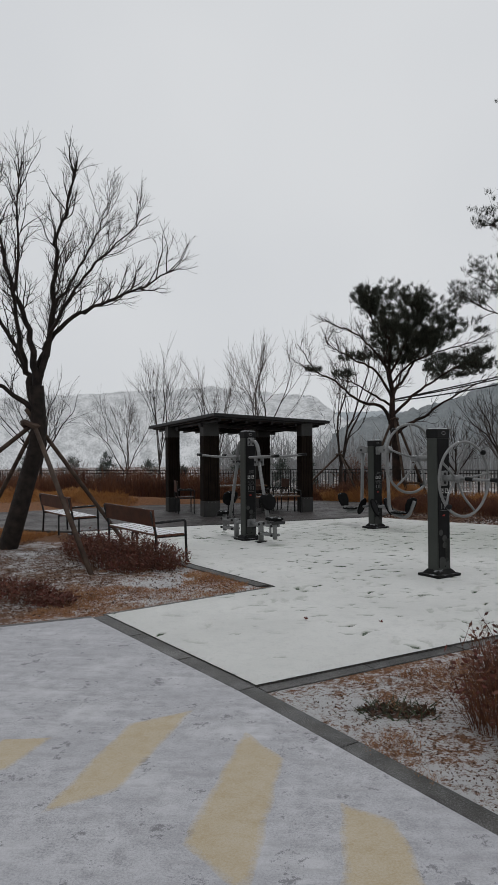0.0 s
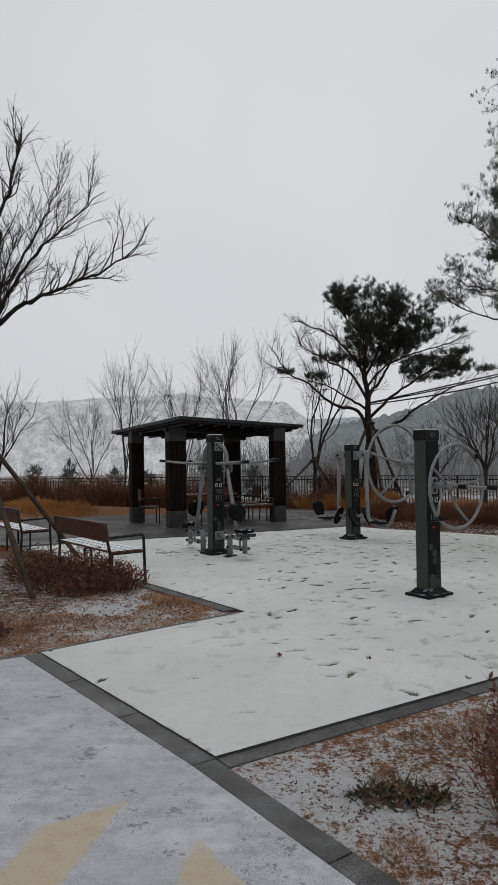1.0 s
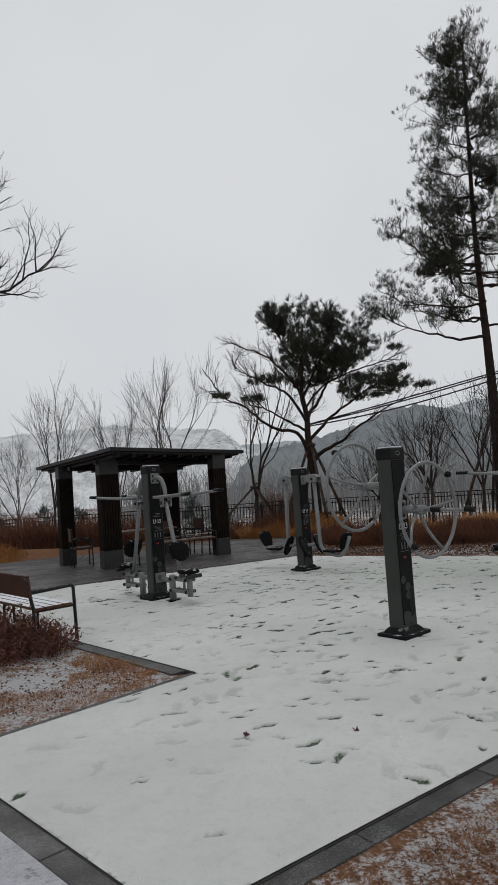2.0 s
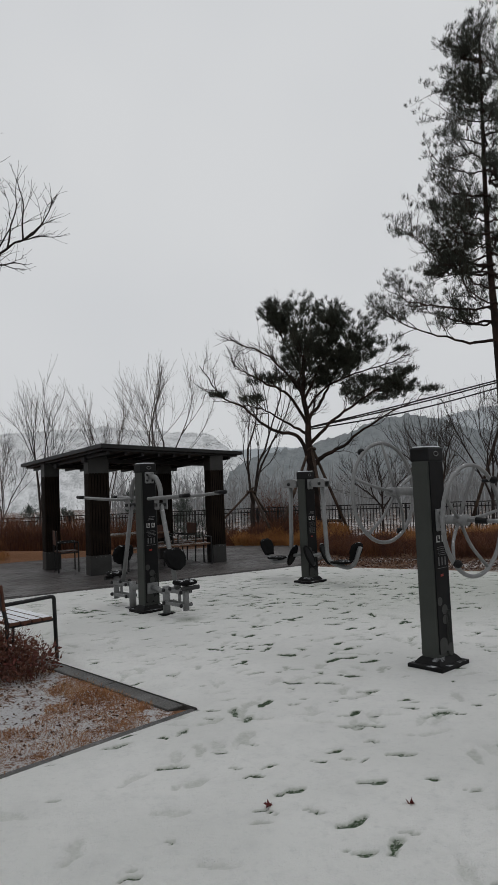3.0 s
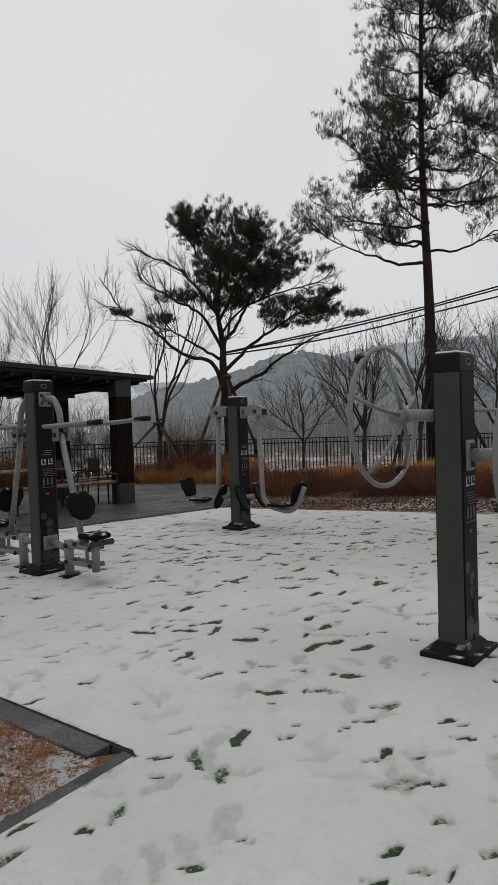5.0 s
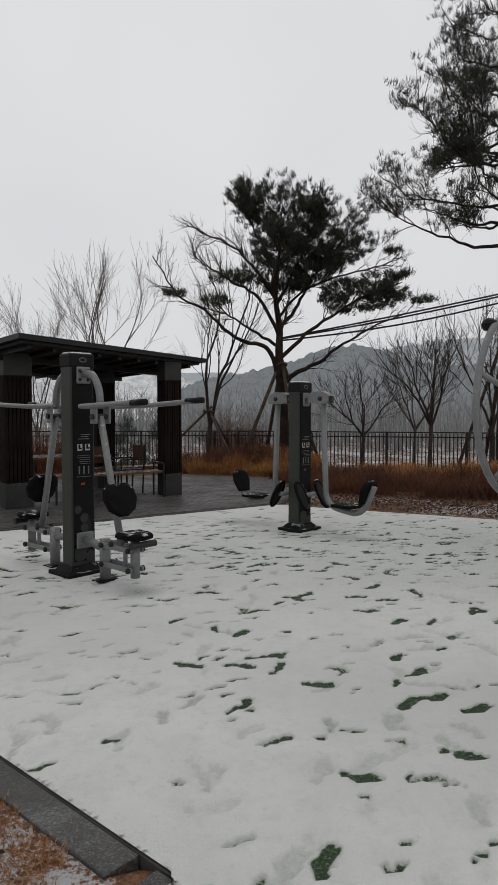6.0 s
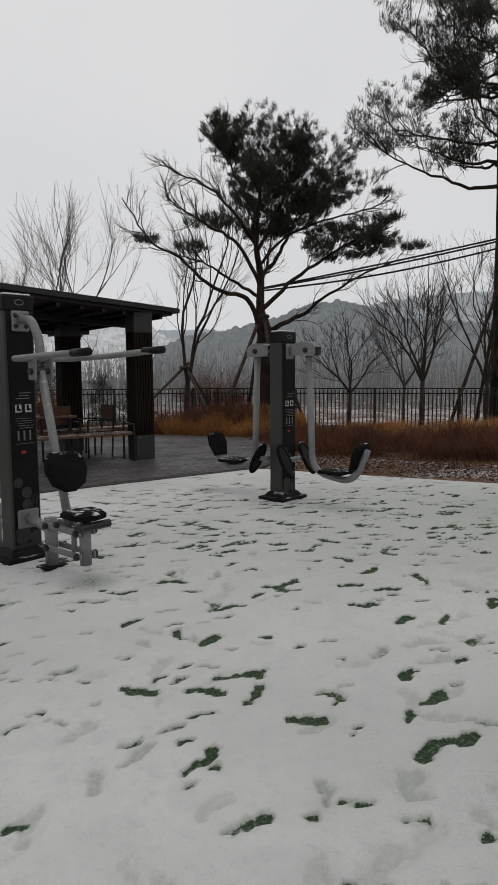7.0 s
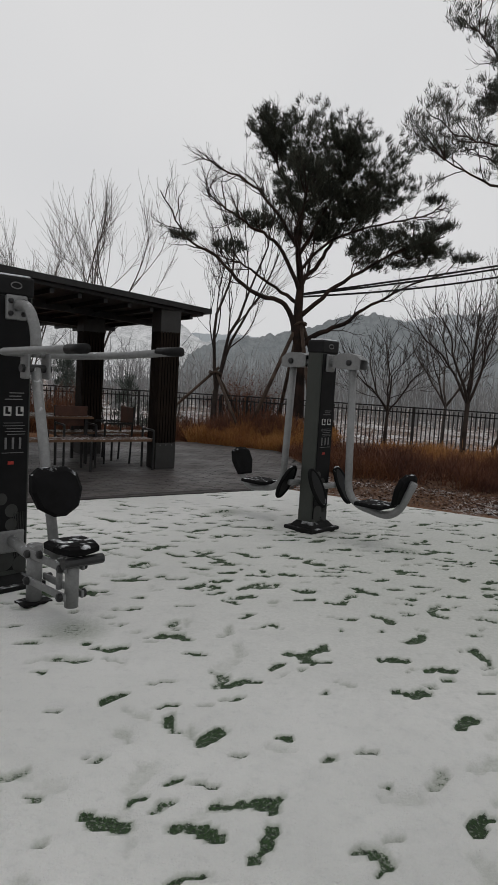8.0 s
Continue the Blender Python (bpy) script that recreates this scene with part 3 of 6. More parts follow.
# ---- snow on the plaza ----
def build_plaza():
    step = 0.026
    xs, ys = np.arange(-4.5, 10.2, step), np.arange(5.3, 17.9, step)
    X, Y = np.meshgrid(xs, ys)
    inside = in_poly(X, Y, PLAZA)
    dist, bx, by = edge_dist(X, Y, PLAZA)
    bare = np.zeros_like(X)
    dent = np.zeros_like(X)
    rng = random.Random(11)

    def stamp(x, y, ang, length, width, amount):
        """A shoe print: a sole and a heel, trodden down and partly bare."""
        c, s = math.cos(ang), math.sin(ang)
        r = length
        i0, i1 = np.searchsorted(xs, (x - r, x + r))
        j0, j1 = np.searchsorted(ys, (y - r, y + r))
        if i1 - i0 < 2 or j1 - j0 < 2:
            return
        dx, dy = X[j0:j1, i0:i1] - x, Y[j0:j1, i0:i1] - y
        a, b = dx * c + dy * s, -dx * s + dy * c
        wob = 0.2 * np.sin(41 * dx + 17 * x) * np.sin(47 * dy + 23 * y)
        sole = 1 - np.sqrt(((a - 0.08 * length) / (0.42 * length)) ** 2 + ((b + 0.02 * np.sin(14 * a + 9 * x)) / (0.5 * width)) ** 2) + wob
        heel = 1 - np.sqrt(((a + 0.36 * length) / (0.16 * length)) ** 2 + (b / (0.36 * width)) ** 2)
        k = np.clip(np.maximum(sole, heel) * 3.6, 0, 1)
        bare[j0:j1, i0:i1] = np.maximum(bare[j0:j1, i0:i1], k * amount)
        dent[j0:j1, i0:i1] = np.maximum(dent[j0:j1, i0:i1], k)

    def trail(x, y, heading, steps, amount):
        for k in range(steps):
            heading += rng.gauss(0, 0.16)
            x, y = x + 0.62 * math.cos(heading), y + 0.62 * math.sin(heading)
            side = 0.11 * (1 if k % 2 else -1)
            a = amount + rng.gauss(0, 0.22)
            stamp(x - side * math.sin(heading), y + side * math.cos(heading), heading + rng.gauss(0, 0.2), rng.uniform(0.14, 0.24), rng.uniform(0.06, 0.095), min(0.95, max(0.2, a)))

    # faint prints near the path, barer ones towards the far side
    for _ in range(10):
        trail(rng.uniform(-0.5, 3), rng.uniform(6.3, 9.4), rng.gauss(0.5, 0.9), 8, 0.42)
    for _ in range(5):
        trail(rng.uniform(0.0, 5), rng.uniform(9.8, 11.6), rng.gauss(0.1, 0.5), 7, 0.6)
    for _ in range(34):
        trail(rng.uniform(-1.5, 5.5), 12.7 + 3.8 * rng.random() ** 0.8, rng.choice((0, math.pi)) + rng.gauss(0.1, 0.3), 8, 0.95)
    for _ in range(7):
        trail(rng.uniform(-3, -1), rng.uniform(12.0, 15.0), rng.gauss(0, 0.8), 6, 0.55)
    for _ in range(1100):
        stamp(rng.uniform(-2, 7.5), 6 + 10.5 * rng.random() ** 0.6, rng.uniform(-0.6, 0.6), rng.uniform(0.06, 0.16), rng.uniform(0.03, 0.06), rng.uniform(0.45, 0.95))
    for _ in range(230):
        stamp(rng.uniform(-1.8, 7.5), 13.0 + 4.2 * rng.random(), rng.gauss(0, 0.35), rng.uniform(0.13, 0.28), rng.uniform(0.05, 0.085), rng.uniform(0.7, 1.0))
    # single prints that stand out near the way
    for x, y, ang in ((0.36, 10.86, -0.5), (0.67, 10.81, -0.2), (0.90, 10.96, 0.2), (1.07, 10.46, -0.3), (1.64, 10.21, 0.1), (1.81, 10.03, 0.1), (1.69, 10.56, 0.5), (1.52, 9.62, -0.4), (1.01, 9.49, -0.4), (0.71, 9.0, 1.2),
                      (0.75, 11.4, 1.0), (1.94, 11.48, 0.5), (1.78, 11.76, -0.3), (1.3, 12.2, -0.6), (1.82, 12.15, -0.2), (2.04, 12.03, 0.1), (0.28, 12.3, 0.0), (0.63, 12.47, -0.3)):
        stamp(x, y, ang, 0.21, 0.095, 0.9)
    for x, y, ang in ((0.73, 7.46, 0.5), (1.2, 7.48, -0.2), (0.99, 7.06, 0.4), (1.15, 6.82, 1.0), (1.4, 8.35, 0.1), (1.46, 7.86, 0.1), (0.58, 8.68, 1.2), (0.06, 7.9, 0.2), (-0.33, 8.29, 0.3), (1.98, 8.54, 0.1), (1.57, 9.14, 0.1), (0.71, 9.86, 0.5), (1.28, 9.43, -0.1)):
        stamp(x, y, ang, 0.21, 0.085, 0.6)
    # shallow treads that left the snow grey
    for _ in range(170):
        stamp(rng.uniform(-2.2, 4.5), rng.uniform(6.4, 12.5), rng.choice((0.2, 1.5)) + rng.gauss(0, 0.4), rng.uniform(0.22, 0.3), rng.uniform(0.09, 0.12), rng.uniform(0.2, 0.34))
    # ground sheltered under the seats, where little snow lies
    for x, y, r in ((0.05, 12.55, 0.3), (2.75, 14.5, 0.32), (5.0, 11.95, 0.35), (1.25, 16.0, 0.3)):
        bare = np.maximum(bare, 0.5 * np.exp(-((X - x) ** 2 + (Y - y) ** 2) / r ** 2 * 2))
    # the snow thins out towards the far side, where people walk most
    thin = np.exp(-((X - 4.2) / 4.2) ** 2 - ((Y - 13.8) / 2.9) ** 2)
    bare = np.maximum(bare, 0.36 * thin)
    lump = 0.005 * np.sin(3.1 * X + 1.7 * np.sin(2.3 * Y)) * np.sin(2.7 * Y + 1.3 * np.sin(1.9 * X))
    Z = 0.004 + (0.024 + lump) * smooth(dist, 0.01, 0.13) * (1 - 0.8 * dent)
    rim = inside & (dist < 0.9 * step)
    Z = np.where(rim, 0.008, Z)
    # the sheet ends in a straight line a finger's width inside the kerb, where a dark joint shows
    away = np.where(inside, 0.007, -0.007) / np.maximum(dist, 1e-4)
    fx, fy = bx + (X - bx) * away, by + (Y - by) * away
    X2, Y2 = np.where(inside & ~rim, X, fx), np.where(inside & ~rim, Y, fy)
    Z2 = np.where(inside & ~rim, Z, 0.009)
    ny, nx = X.shape
    idx = np.arange(nx * ny).reshape(ny, nx)
    quads = np.stack((idx[:-1, :-1], idx[:-1, 1:], idx[1:, 1:], idx[1:, :-1]), -1).reshape(-1, 4)
    quads = quads[inside.reshape(-1)[quads].any(1)]
    used = np.unique(quads)
    remap = np.full(nx * ny, -1)
    remap[used] = np.arange(len(used))
    co = np.stack((X2, Y2, Z2), -1).reshape(-1, 3)[used]
    me = bpy.data.meshes.new("plaza_snow")
    me.vertices.add(len(co))
    me.vertices.foreach_set("co", co.reshape(-1).astype(np.float32))
    me.loops.add(quads.size)
    me.loops.foreach_set("vertex_index", remap[quads].reshape(-1).astype(np.int32))
    me.polygons.add(len(quads))
    me.polygons.foreach_set("loop_start", np.arange(0, quads.size, 4, dtype=np.int32))
    me.polygons.foreach_set("use_smooth", np.ones(len(quads), bool))
    me.update(calc_edges=True)
    at = me.attributes.new("bare", "FLOAT", "POINT")
    at.data.foreach_set("value", bare.reshape(-1)[used].astype(np.float32))
    me.materials.append(SNOW)
    tagged(new("snow_cover", me), "thin trodden snow with footprints over green artificial turf", "snow", kind="structure")
    tagged(part("pavement", Geo().prism(PLAZA, -0.05, 0.0), JOINT), "flat sports ground under the snow", "pavement", kind="structure")


build_plaza()


# ---- kerbs, stone by stone ----
def build_kerb(p, q, width, side, length=0.98, top=0.012):
    """A row of kerb stones along p-q; side +1 lays them to the left of that line."""
    p, q = Vector((*p, 0)), Vector((*q, 0))
    d = (q - p).normalized()
    s = Vector((-d.y, d.x, 0)) * side
    total = (q - p).length
    n = max(1, round(total / length))
    seg = total / n
    row = thing("kerb", Matrix.Translation(p) @ d.to_track_quat("X", "Z").to_matrix().to_4x4(), "row of dark wet granite kerb stones", "kerb", kind="structure")
    me = Geo().box(seg / 2, side * width / 2, top - 0.07, seg - 0.008, width, 0.14, bevel=0.006).mesh("kerb_stone", KERB)
    for k in range(n):
        ob = new("kerb_stone", me)
        ob.parent = row
        ob.location = (k * seg, 0, random.uniform(-0.002, 0.002))


build_kerb(L, A, 0.15, -1, 0.98, 0.002)
build_kerb(A, (1.6, 3.6), 0.15, -1, 0.98, 0.001)
build_kerb((1.6, 3.6), (7.0, -3.45), 0.15, -1, 0.98, 0.002)
build_kerb((0.24, 5.395), (10.07, 12.24), 0.13, -1, 0.98, -0.003)
build_kerb(L, I, 0.09, 1, 0.98, -0.002)
build_kerb((0.09, 9.14), (-4.35, 14.55), 0.15, 1, 0.98, 0.002)
build_kerb((-1.62, 7.36), (-16.0, -0.36), 0.07, -1, 1.2, 0.003)


# ---- exercise stations ----
FACE = -141.5  # turn of a station, whose local y points out of its front panel


def bolt_cap(name, parent, p, r=0.022, axis="x"):
    d = {"x": Vector((1, 0, 0)), "y": Vector((0, 1, 0)), "z": Vector((0, 0, 1))}[axis]
    p = Vector(p)
    return part(name, Geo().tube([p - d * 0.008, p, p + d * 0.014, p + d * 0.02], [r, r, r * 0.85, r * 0.4], 10), BOLT, parent, shade=False)


def build_post(root, h, plate=(0.445, 0.36)):
    """The common post: coated column, black front and back panels, cap, base plate, printed signs."""
    w, d = 0.25, 0.17
    part("base_plate", Geo().box(0, 0, 0.022, plate[0], plate[1], 0.044, bevel=0.008), BASE, root, "black base plate dusted with snow")
    skirt = Geo()
    ring = [(sx * (w / 2 + o), sy * (d / 2 + o), z) for o, z in ((0.05, 0.044), (0.03, 0.075), (0.006, 0.10)) for sx, sy in ((-1, -1), (1, -1), (1, 1), (-1, 1))]
    skirt.add(ring, [(4 * r + k, 4 * r + (k + 1) % 4, 4 * r + 4 + (k + 1) % 4, 4 * r + 4 + k) for r in range(2) for k in range(4)] + [(8, 9, 10, 11)])
    part("skirt", skirt, BASE, root)
    part("column", Geo().box(0, 0, (h - 0.09) / 2 + 0.04, w, d, h - 0.17, bevel=0.012), POST_GREY, root, "grey-green powder-coated column")
    cap = part("cap", Geo().box(0, 0, h - 0.065, w + 0.012, d + 0.022, 0.13, bevel=0.018), BLACK, root, "black plastic cap with snow on top")
    part("snow", Geo().box(0, 0, h + 0.004, w - 0.03, d - 0.02, 0.014, bevel=0.006), SNOW_CAP, cap)
    for s in (1, -1):
        y = s * (d / 2 + 0.004)
        panel = part("front_panel", Geo().box(0, y, h / 2, w - 0.035, 0.012, h - 0.26, bevel=0.004), PANEL, root, "black printed front panel")
        yy = y + s * 0.0085

        def mark(x, z, sx, sz, mat, name):
            part(name, Geo().box(x * s, yy, z, sx, 0.004, sz), mat, panel)

        part("badge", Geo().tube(arc((0, s * (d / 2 + 0.014), h - 0.06), 0.036, 0, 360, 17, (1, 0, 0), (0, 0, 0.55))[:-1], 0.0045, 5, closed=True), GREY_PRINT, cap)
        k = h / 2.0
        for x in (-0.042, 0.042):
            mark(x, 1.16 * k, 0.052, 0.06, WHITE_PRINT, "pictogram")
            part("figure", Geo().box((x + 0.006) * s, yy + s * 0.004, 1.165 * k, 0.018, 0.004, 0.045).box((x - 0.008) * s, yy + s * 0.004, 1.15 * k, 0.02, 0.004, 0.016), PANEL, panel)
        for i, sx in enumerate((0.13, 0.15, 0.11, 0.14, 0.12)):
            mark(-0.005 * i, (1.085 - 0.018 * i) * k, sx, 0.004, GREY_PRINT, "text_bar")
        for i, sx in enumerate((0.12, 0.08, 0.1)):
            mark(-0.01 * i, (1.235 + 0.02 * i) * k, sx, 0.006, GREY_PRINT, "text_bar")
        for x in (-0.05, 0, 0.05):
            mark(x, 0.955 * k, 0.014, 0.075, GREY_PRINT, "body_chart")
        mark(0, 0.895 * k, 0.15, 0.004, GREY_PRINT, "text_bar")
        mark(0.012, 0.83 * k, 0.04, 0.022, RED_PRINT, "emblem")
        for x, z, r in ((0.0, 0.52, 0.045), (0.0, 0.43, 0.042), (0.07, 0.6, 0.04), (0.05, 0.2, 0.075), (-0.075, 0.16, 0.06)):
            pts = [q for q in arc((x * s, yy, z * k), r, 0, 360, 21, (1, 0, 0), (0, 0, 1))[:-1]]
            g = Geo().add([(min(max(q.x, -0.105), 0.105), q.y, q.z) for q in pts], [tuple(range(20)) if s < 0 else tuple(range(20))[::-1]])
            part("ornament", g, PANEL_GREY, panel)
        for i in range(7):
            mark(-0.09 + 0.012 * i, 0.36 * k, 0.004, 0.3, PANEL_GREY, "stripe")


def lever_unit(root, s):
    """One seat of the pull-down station, on the side s (+1 front, -1 back)."""
    S = Matrix.Diagonal((s, s, 1, 1))

    def T(*p):
        return S @ Vector(p)

    arm = part("lever_arm", Geo().tube([T(*p) for p in rounded([(0, 0.1, 1.87), (0, 0.26, 1.87), (0, 0.36, 1.72), (0, 0.37, 1.55)], 0.14, 7)], 0.034, 10), STEEL, root, "silver-grey curved tube arm", True)
    part("bracket", Geo().box(0, s * 0.105, 1.86, 0.15, 0.022, 0.16, bevel=0.015), STEEL, root)
    for x in (-0.045, 0.045):
        for z in (1.82, 1.9):
            bolt_cap("bolt_cap", root, T(x, 0.115, z), 0.018, "y")
    part("yoke", Geo().box(-0.07, s * 0.37, 1.5, 0.02, 0.1, 0.17, bevel=0.01).box(0.07, s * 0.37, 1.5, 0.02, 0.1, 0.17, bevel=0.01), STEEL, arm)
    part("pivot", Geo().tube([T(-0.1, 0.37, 1.48), T(0.1, 0.37, 1.48)], 0.026, 10), BOLT, arm)
    bar = part("handlebar", Geo().tube([T(*p) for p in rounded([(0.27, 1.33, 1.6), (0.25, 0.8, 1.585), (0.235, 0.36, 1.57), (-0.235, 0.36, 1.57), (-0.28, 0.8, 1.585), (-0.33, 1.33, 1.62)], 0.09, 6)], 0.022, 10), STEEL, root, "bent silver-grey handlebar tube", True)
    for x0, x1, z in ((0.262, 0.27, 1.6), (-0.318, -0.332, 1.62)):
        part("grip", Geo().tube([T(x0, 1.17, z - 0.004), T(x1, 1.36, z + 0.002)], 0.026, 10), BLACK, bar, "black foam grip", True)
    part("pull_rod", Geo().tube([T(0, 0.37, 1.48), T(0, 0.67, 0.34)], 0.032, 10), STEEL, root, "", True)
    back = Geo()
    out = [(-0.17, 0.02), (-0.15, 0.15), (-0.09, 0.2), (0.09, 0.2), (0.15, 0.15), (0.17, 0.02), (0.13, -0.12), (0.04, -0.19), (-0.04, -0.19), (-0.13, -0.12)]
    n = len(out)
    vs = []
    for k, y in ((0.86, 0.61), (1.0, 0.63), (1.0, 0.665), (0.86, 0.685)):
        vs += [T(x * k, y - 0.05 * (z / 0.2) + 0.012 * (x / 0.17) ** 2, 0.75 + 0.72 * z * k) for x, z in out]
    back.add(vs, [tuple(range(n)), tuple(range(3 * n, 4 * n))[::-1]] + [(r * n + i, r * n + (i + 1) % n, (r + 1) * n + (i + 1) % n, (r + 1) * n + i) for r in range(3) for i in range(n)])
    part("back_pad", back, PAD, root, "black moulded back pad")
    seat = Geo()
    o2 = [(-0.16, 0.68), (-0.17, 0.85), (-0.12, 1.0), (0.0, 1.04), (0.12, 1.0), (0.17, 0.85), (0.16, 0.68), (0, 0.65)]
    n2 = len(o2)
    v2 = []
    for k, z in ((0.8, 0.435), (1.0, 0.45), (1.0, 0.48), (0.85, 0.495)):
        v2 += [T(0.82 * x * k, 0.87 + 0.72 * (y - 0.84) * k, z) for x, y in o2]
    seat.add(v2, [tuple(range(n2)), tuple(range(3 * n2, 4 * n2))[::-1]] + [(r * n2 + i, r * n2 + (i + 1) % n2, (r + 1) * n2 + (i + 1) % n2, (r + 1) * n2 + i) for r in range(3) for i in range(n2)])
    part("seat", seat, PAD, root, "black moulded seat dusted with snow")
    part("seat_roll", Geo().tube([T(-0.13, 0.97, 0.40), T(0.13, 0.97, 0.40)], 0.03, 10), BOLT, root)
    part("foot_post", Geo().tube([T(0, 0.42, 0.0), T(0, 0.42, 0.38)], 0.05, 12), STEEL, root, "", True)
    part("foot_flange", Geo().box(0, s * 0.42, 0.01, 0.2, 0.13, 0.02, bevel=0.006), BASE, root)
    part("mount", Geo().box(0, s * 0.105, 0.33, 0.18, 0.025, 0.15, bevel=0.012), STEEL, root)
    part("lower_beam", Geo().tube([T(0, 0.1, 0.34), T(0, 0.42, 0.29)], 0.038, 10), STEEL, root, "", True)
    part("linkage", Geo().box(-0.06, s * 0.66, 0.34, 0.022, 0.46, 0.05, bevel=0.008).box(0.06, s * 0.66, 0.34, 0.022, 0.46, 0.05, bevel=0.008), STEEL, root)
    part("linkage", Geo().box(-0.06, s * 0.66, 0.17, 0.022, 0.46, 0.045, bevel=0.008).box(0.06, s * 0.66, 0.17, 0.022, 0.46, 0.045, bevel=0.008), STEEL, root)
    part("seat_post", Geo().tube([T(0, 0.86, 0.1), T(0, 0.86, 0.44)], 0.042, 12), STEEL, root, "", True)
    part("strut", Geo().tube([T(0, 0.72, 0.17), T(0, 0.72, 0.36)], 0.02, 8), STEEL, root)
    for y, z in ((0.47, 0.34), (0.86, 0.34), (0.47, 0.17), (0.86, 0.17), (0.62, 0.37)):
        for x in (-0.08, 0.08):
            bolt_cap("bolt_cap", root, T(x, y, z), 0.027)


def press_unit(root, s):
    """One swinging seat of the leg-press station."""
    S = Matrix.Diagonal((s, s, 1, 1))

    def T(*p):
        return S @ Vector(p)

    part("bracket", Geo().box(0, s * 0.1, 1.67, 0.13, 0.025, 0.17, bevel=0.014), STEEL, root)
    part("axle", Geo().tube([T(0, 0.1, 1.67), T(0, 0.24, 1.67)], 0.035, 10), STEEL, root, "", True)
    o = [(0.17, 1.69, 0.05), (0.26, 1.70, 0.066), (0.36, 1.70, 0.07), (0.44, 1.69, 0.06), (0.49, 1.67, 0.04)]
    hub = Geo()
    for x in (-1, 1):
        hub.add([T(x * 0.055, y, z + r) for y, z, r in o] + [T(x * 0.055, y, z - r * 1.2) for y, z, r in o], [tuple(range(5)) + tuple(range(9, 4, -1))])
    hub.add([T(x * 0.055, y, z + sg * r) for x in (-1, 1) for sg in (1, -1.2) for y, z, r in o], [(i, i + 1, 10 + i + 1, 10 + i) for i in range(4)] + [(5 + i, 15 + i, 15 + i + 1, 5 + i + 1) for i in range(4)])
    hub_ob = part("hub_cover", hub, STEEL, root, "silver-grey rounded hub cover")
    for x in (-0.06, 0.06):
        bolt_cap("bolt_cap", hub_ob, T(x, 0.36, 1.68), 0.03)
    part("swing_arm", Geo().tube([T(*p) for p in rounded([(0, 0.37, 1.65), (0, 0.42, 0.36), (0, 0.95, 0.28), (0, 1.12, 0.64)], 0.2, 9)], 0.036, 12), STEEL, root, "bent silver-grey seat arm", True)
    part("seat", Geo().box(0, s * 0.74, 0.385, 0.3, 0.3, 0.04, bevel=0.015), PAD, root, "black rubber seat dusted with snow")
    rot = Matrix.Translation(T(0, 1.02, 0.55)) @ Matrix.Rotation(-0.35 * s, 4, "X")
    out = [(-0.15, 0.02), (-0.13, 0.13), (-0.06, 0.17), (0.06, 0.17), (0.13, 0.13), (0.15, 0.02), (0.1, -0.13), (-0.1, -0.13)]
    n = len(out)
    vs = [rot @ Vector((x * k, y, z * k)) for k, y in ((0.85, -0.03), (1, -0.012), (1, 0.012), (0.85, 0.03)) for x, z in out]
    part("backrest", Geo().add(vs, [tuple(range(n)), tuple(range(3 * n, 4 * n))[::-1]] + [(r * n + i, r * n + (i + 1) % n, (r + 1) * n + (i + 1) % n, (r + 1) * n + i) for r in range(3) for i in range(n)]), PAD, root, "black moulded backrest")
    part("foot_bar", Geo().tube([T(-0.2, 0.16, 0.47), T(0.2, 0.16, 0.47)], 0.03, 10), STEEL, root, "", True)
    for x in (-0.2, 0.2):
        m = Matrix.Translation(T(x, 0.2, 0.47)) @ Matrix.Rotation(0.5 * s, 4, "X")
        loop = [m @ Vector((0.075 * math.cos(a), 0.0, 0.185 * math.sin(a))) for a in np.linspace(0, 2 * math.pi, 19)[:-1]]
        pedal = part("pedal", Geo().tube(loop, 0.02, 8, closed=True), PAD, root, "black rubber foot pedal", True)
        n = 18
        part("tread", Geo().add([m @ Vector((0.066 * math.cos(a), y, 0.175 * math.sin(a))) for y in (-0.012, 0.012) for a in np.linspace(0, 2 * math.pi, n + 1)[:-1]], [tuple(range(n)), tuple(range(n, 2 * n))[::-1]] + [(i, (i + 1) % n, n + (i + 1) % n, n + i) for i in range(n)]), BLACK, pedal)


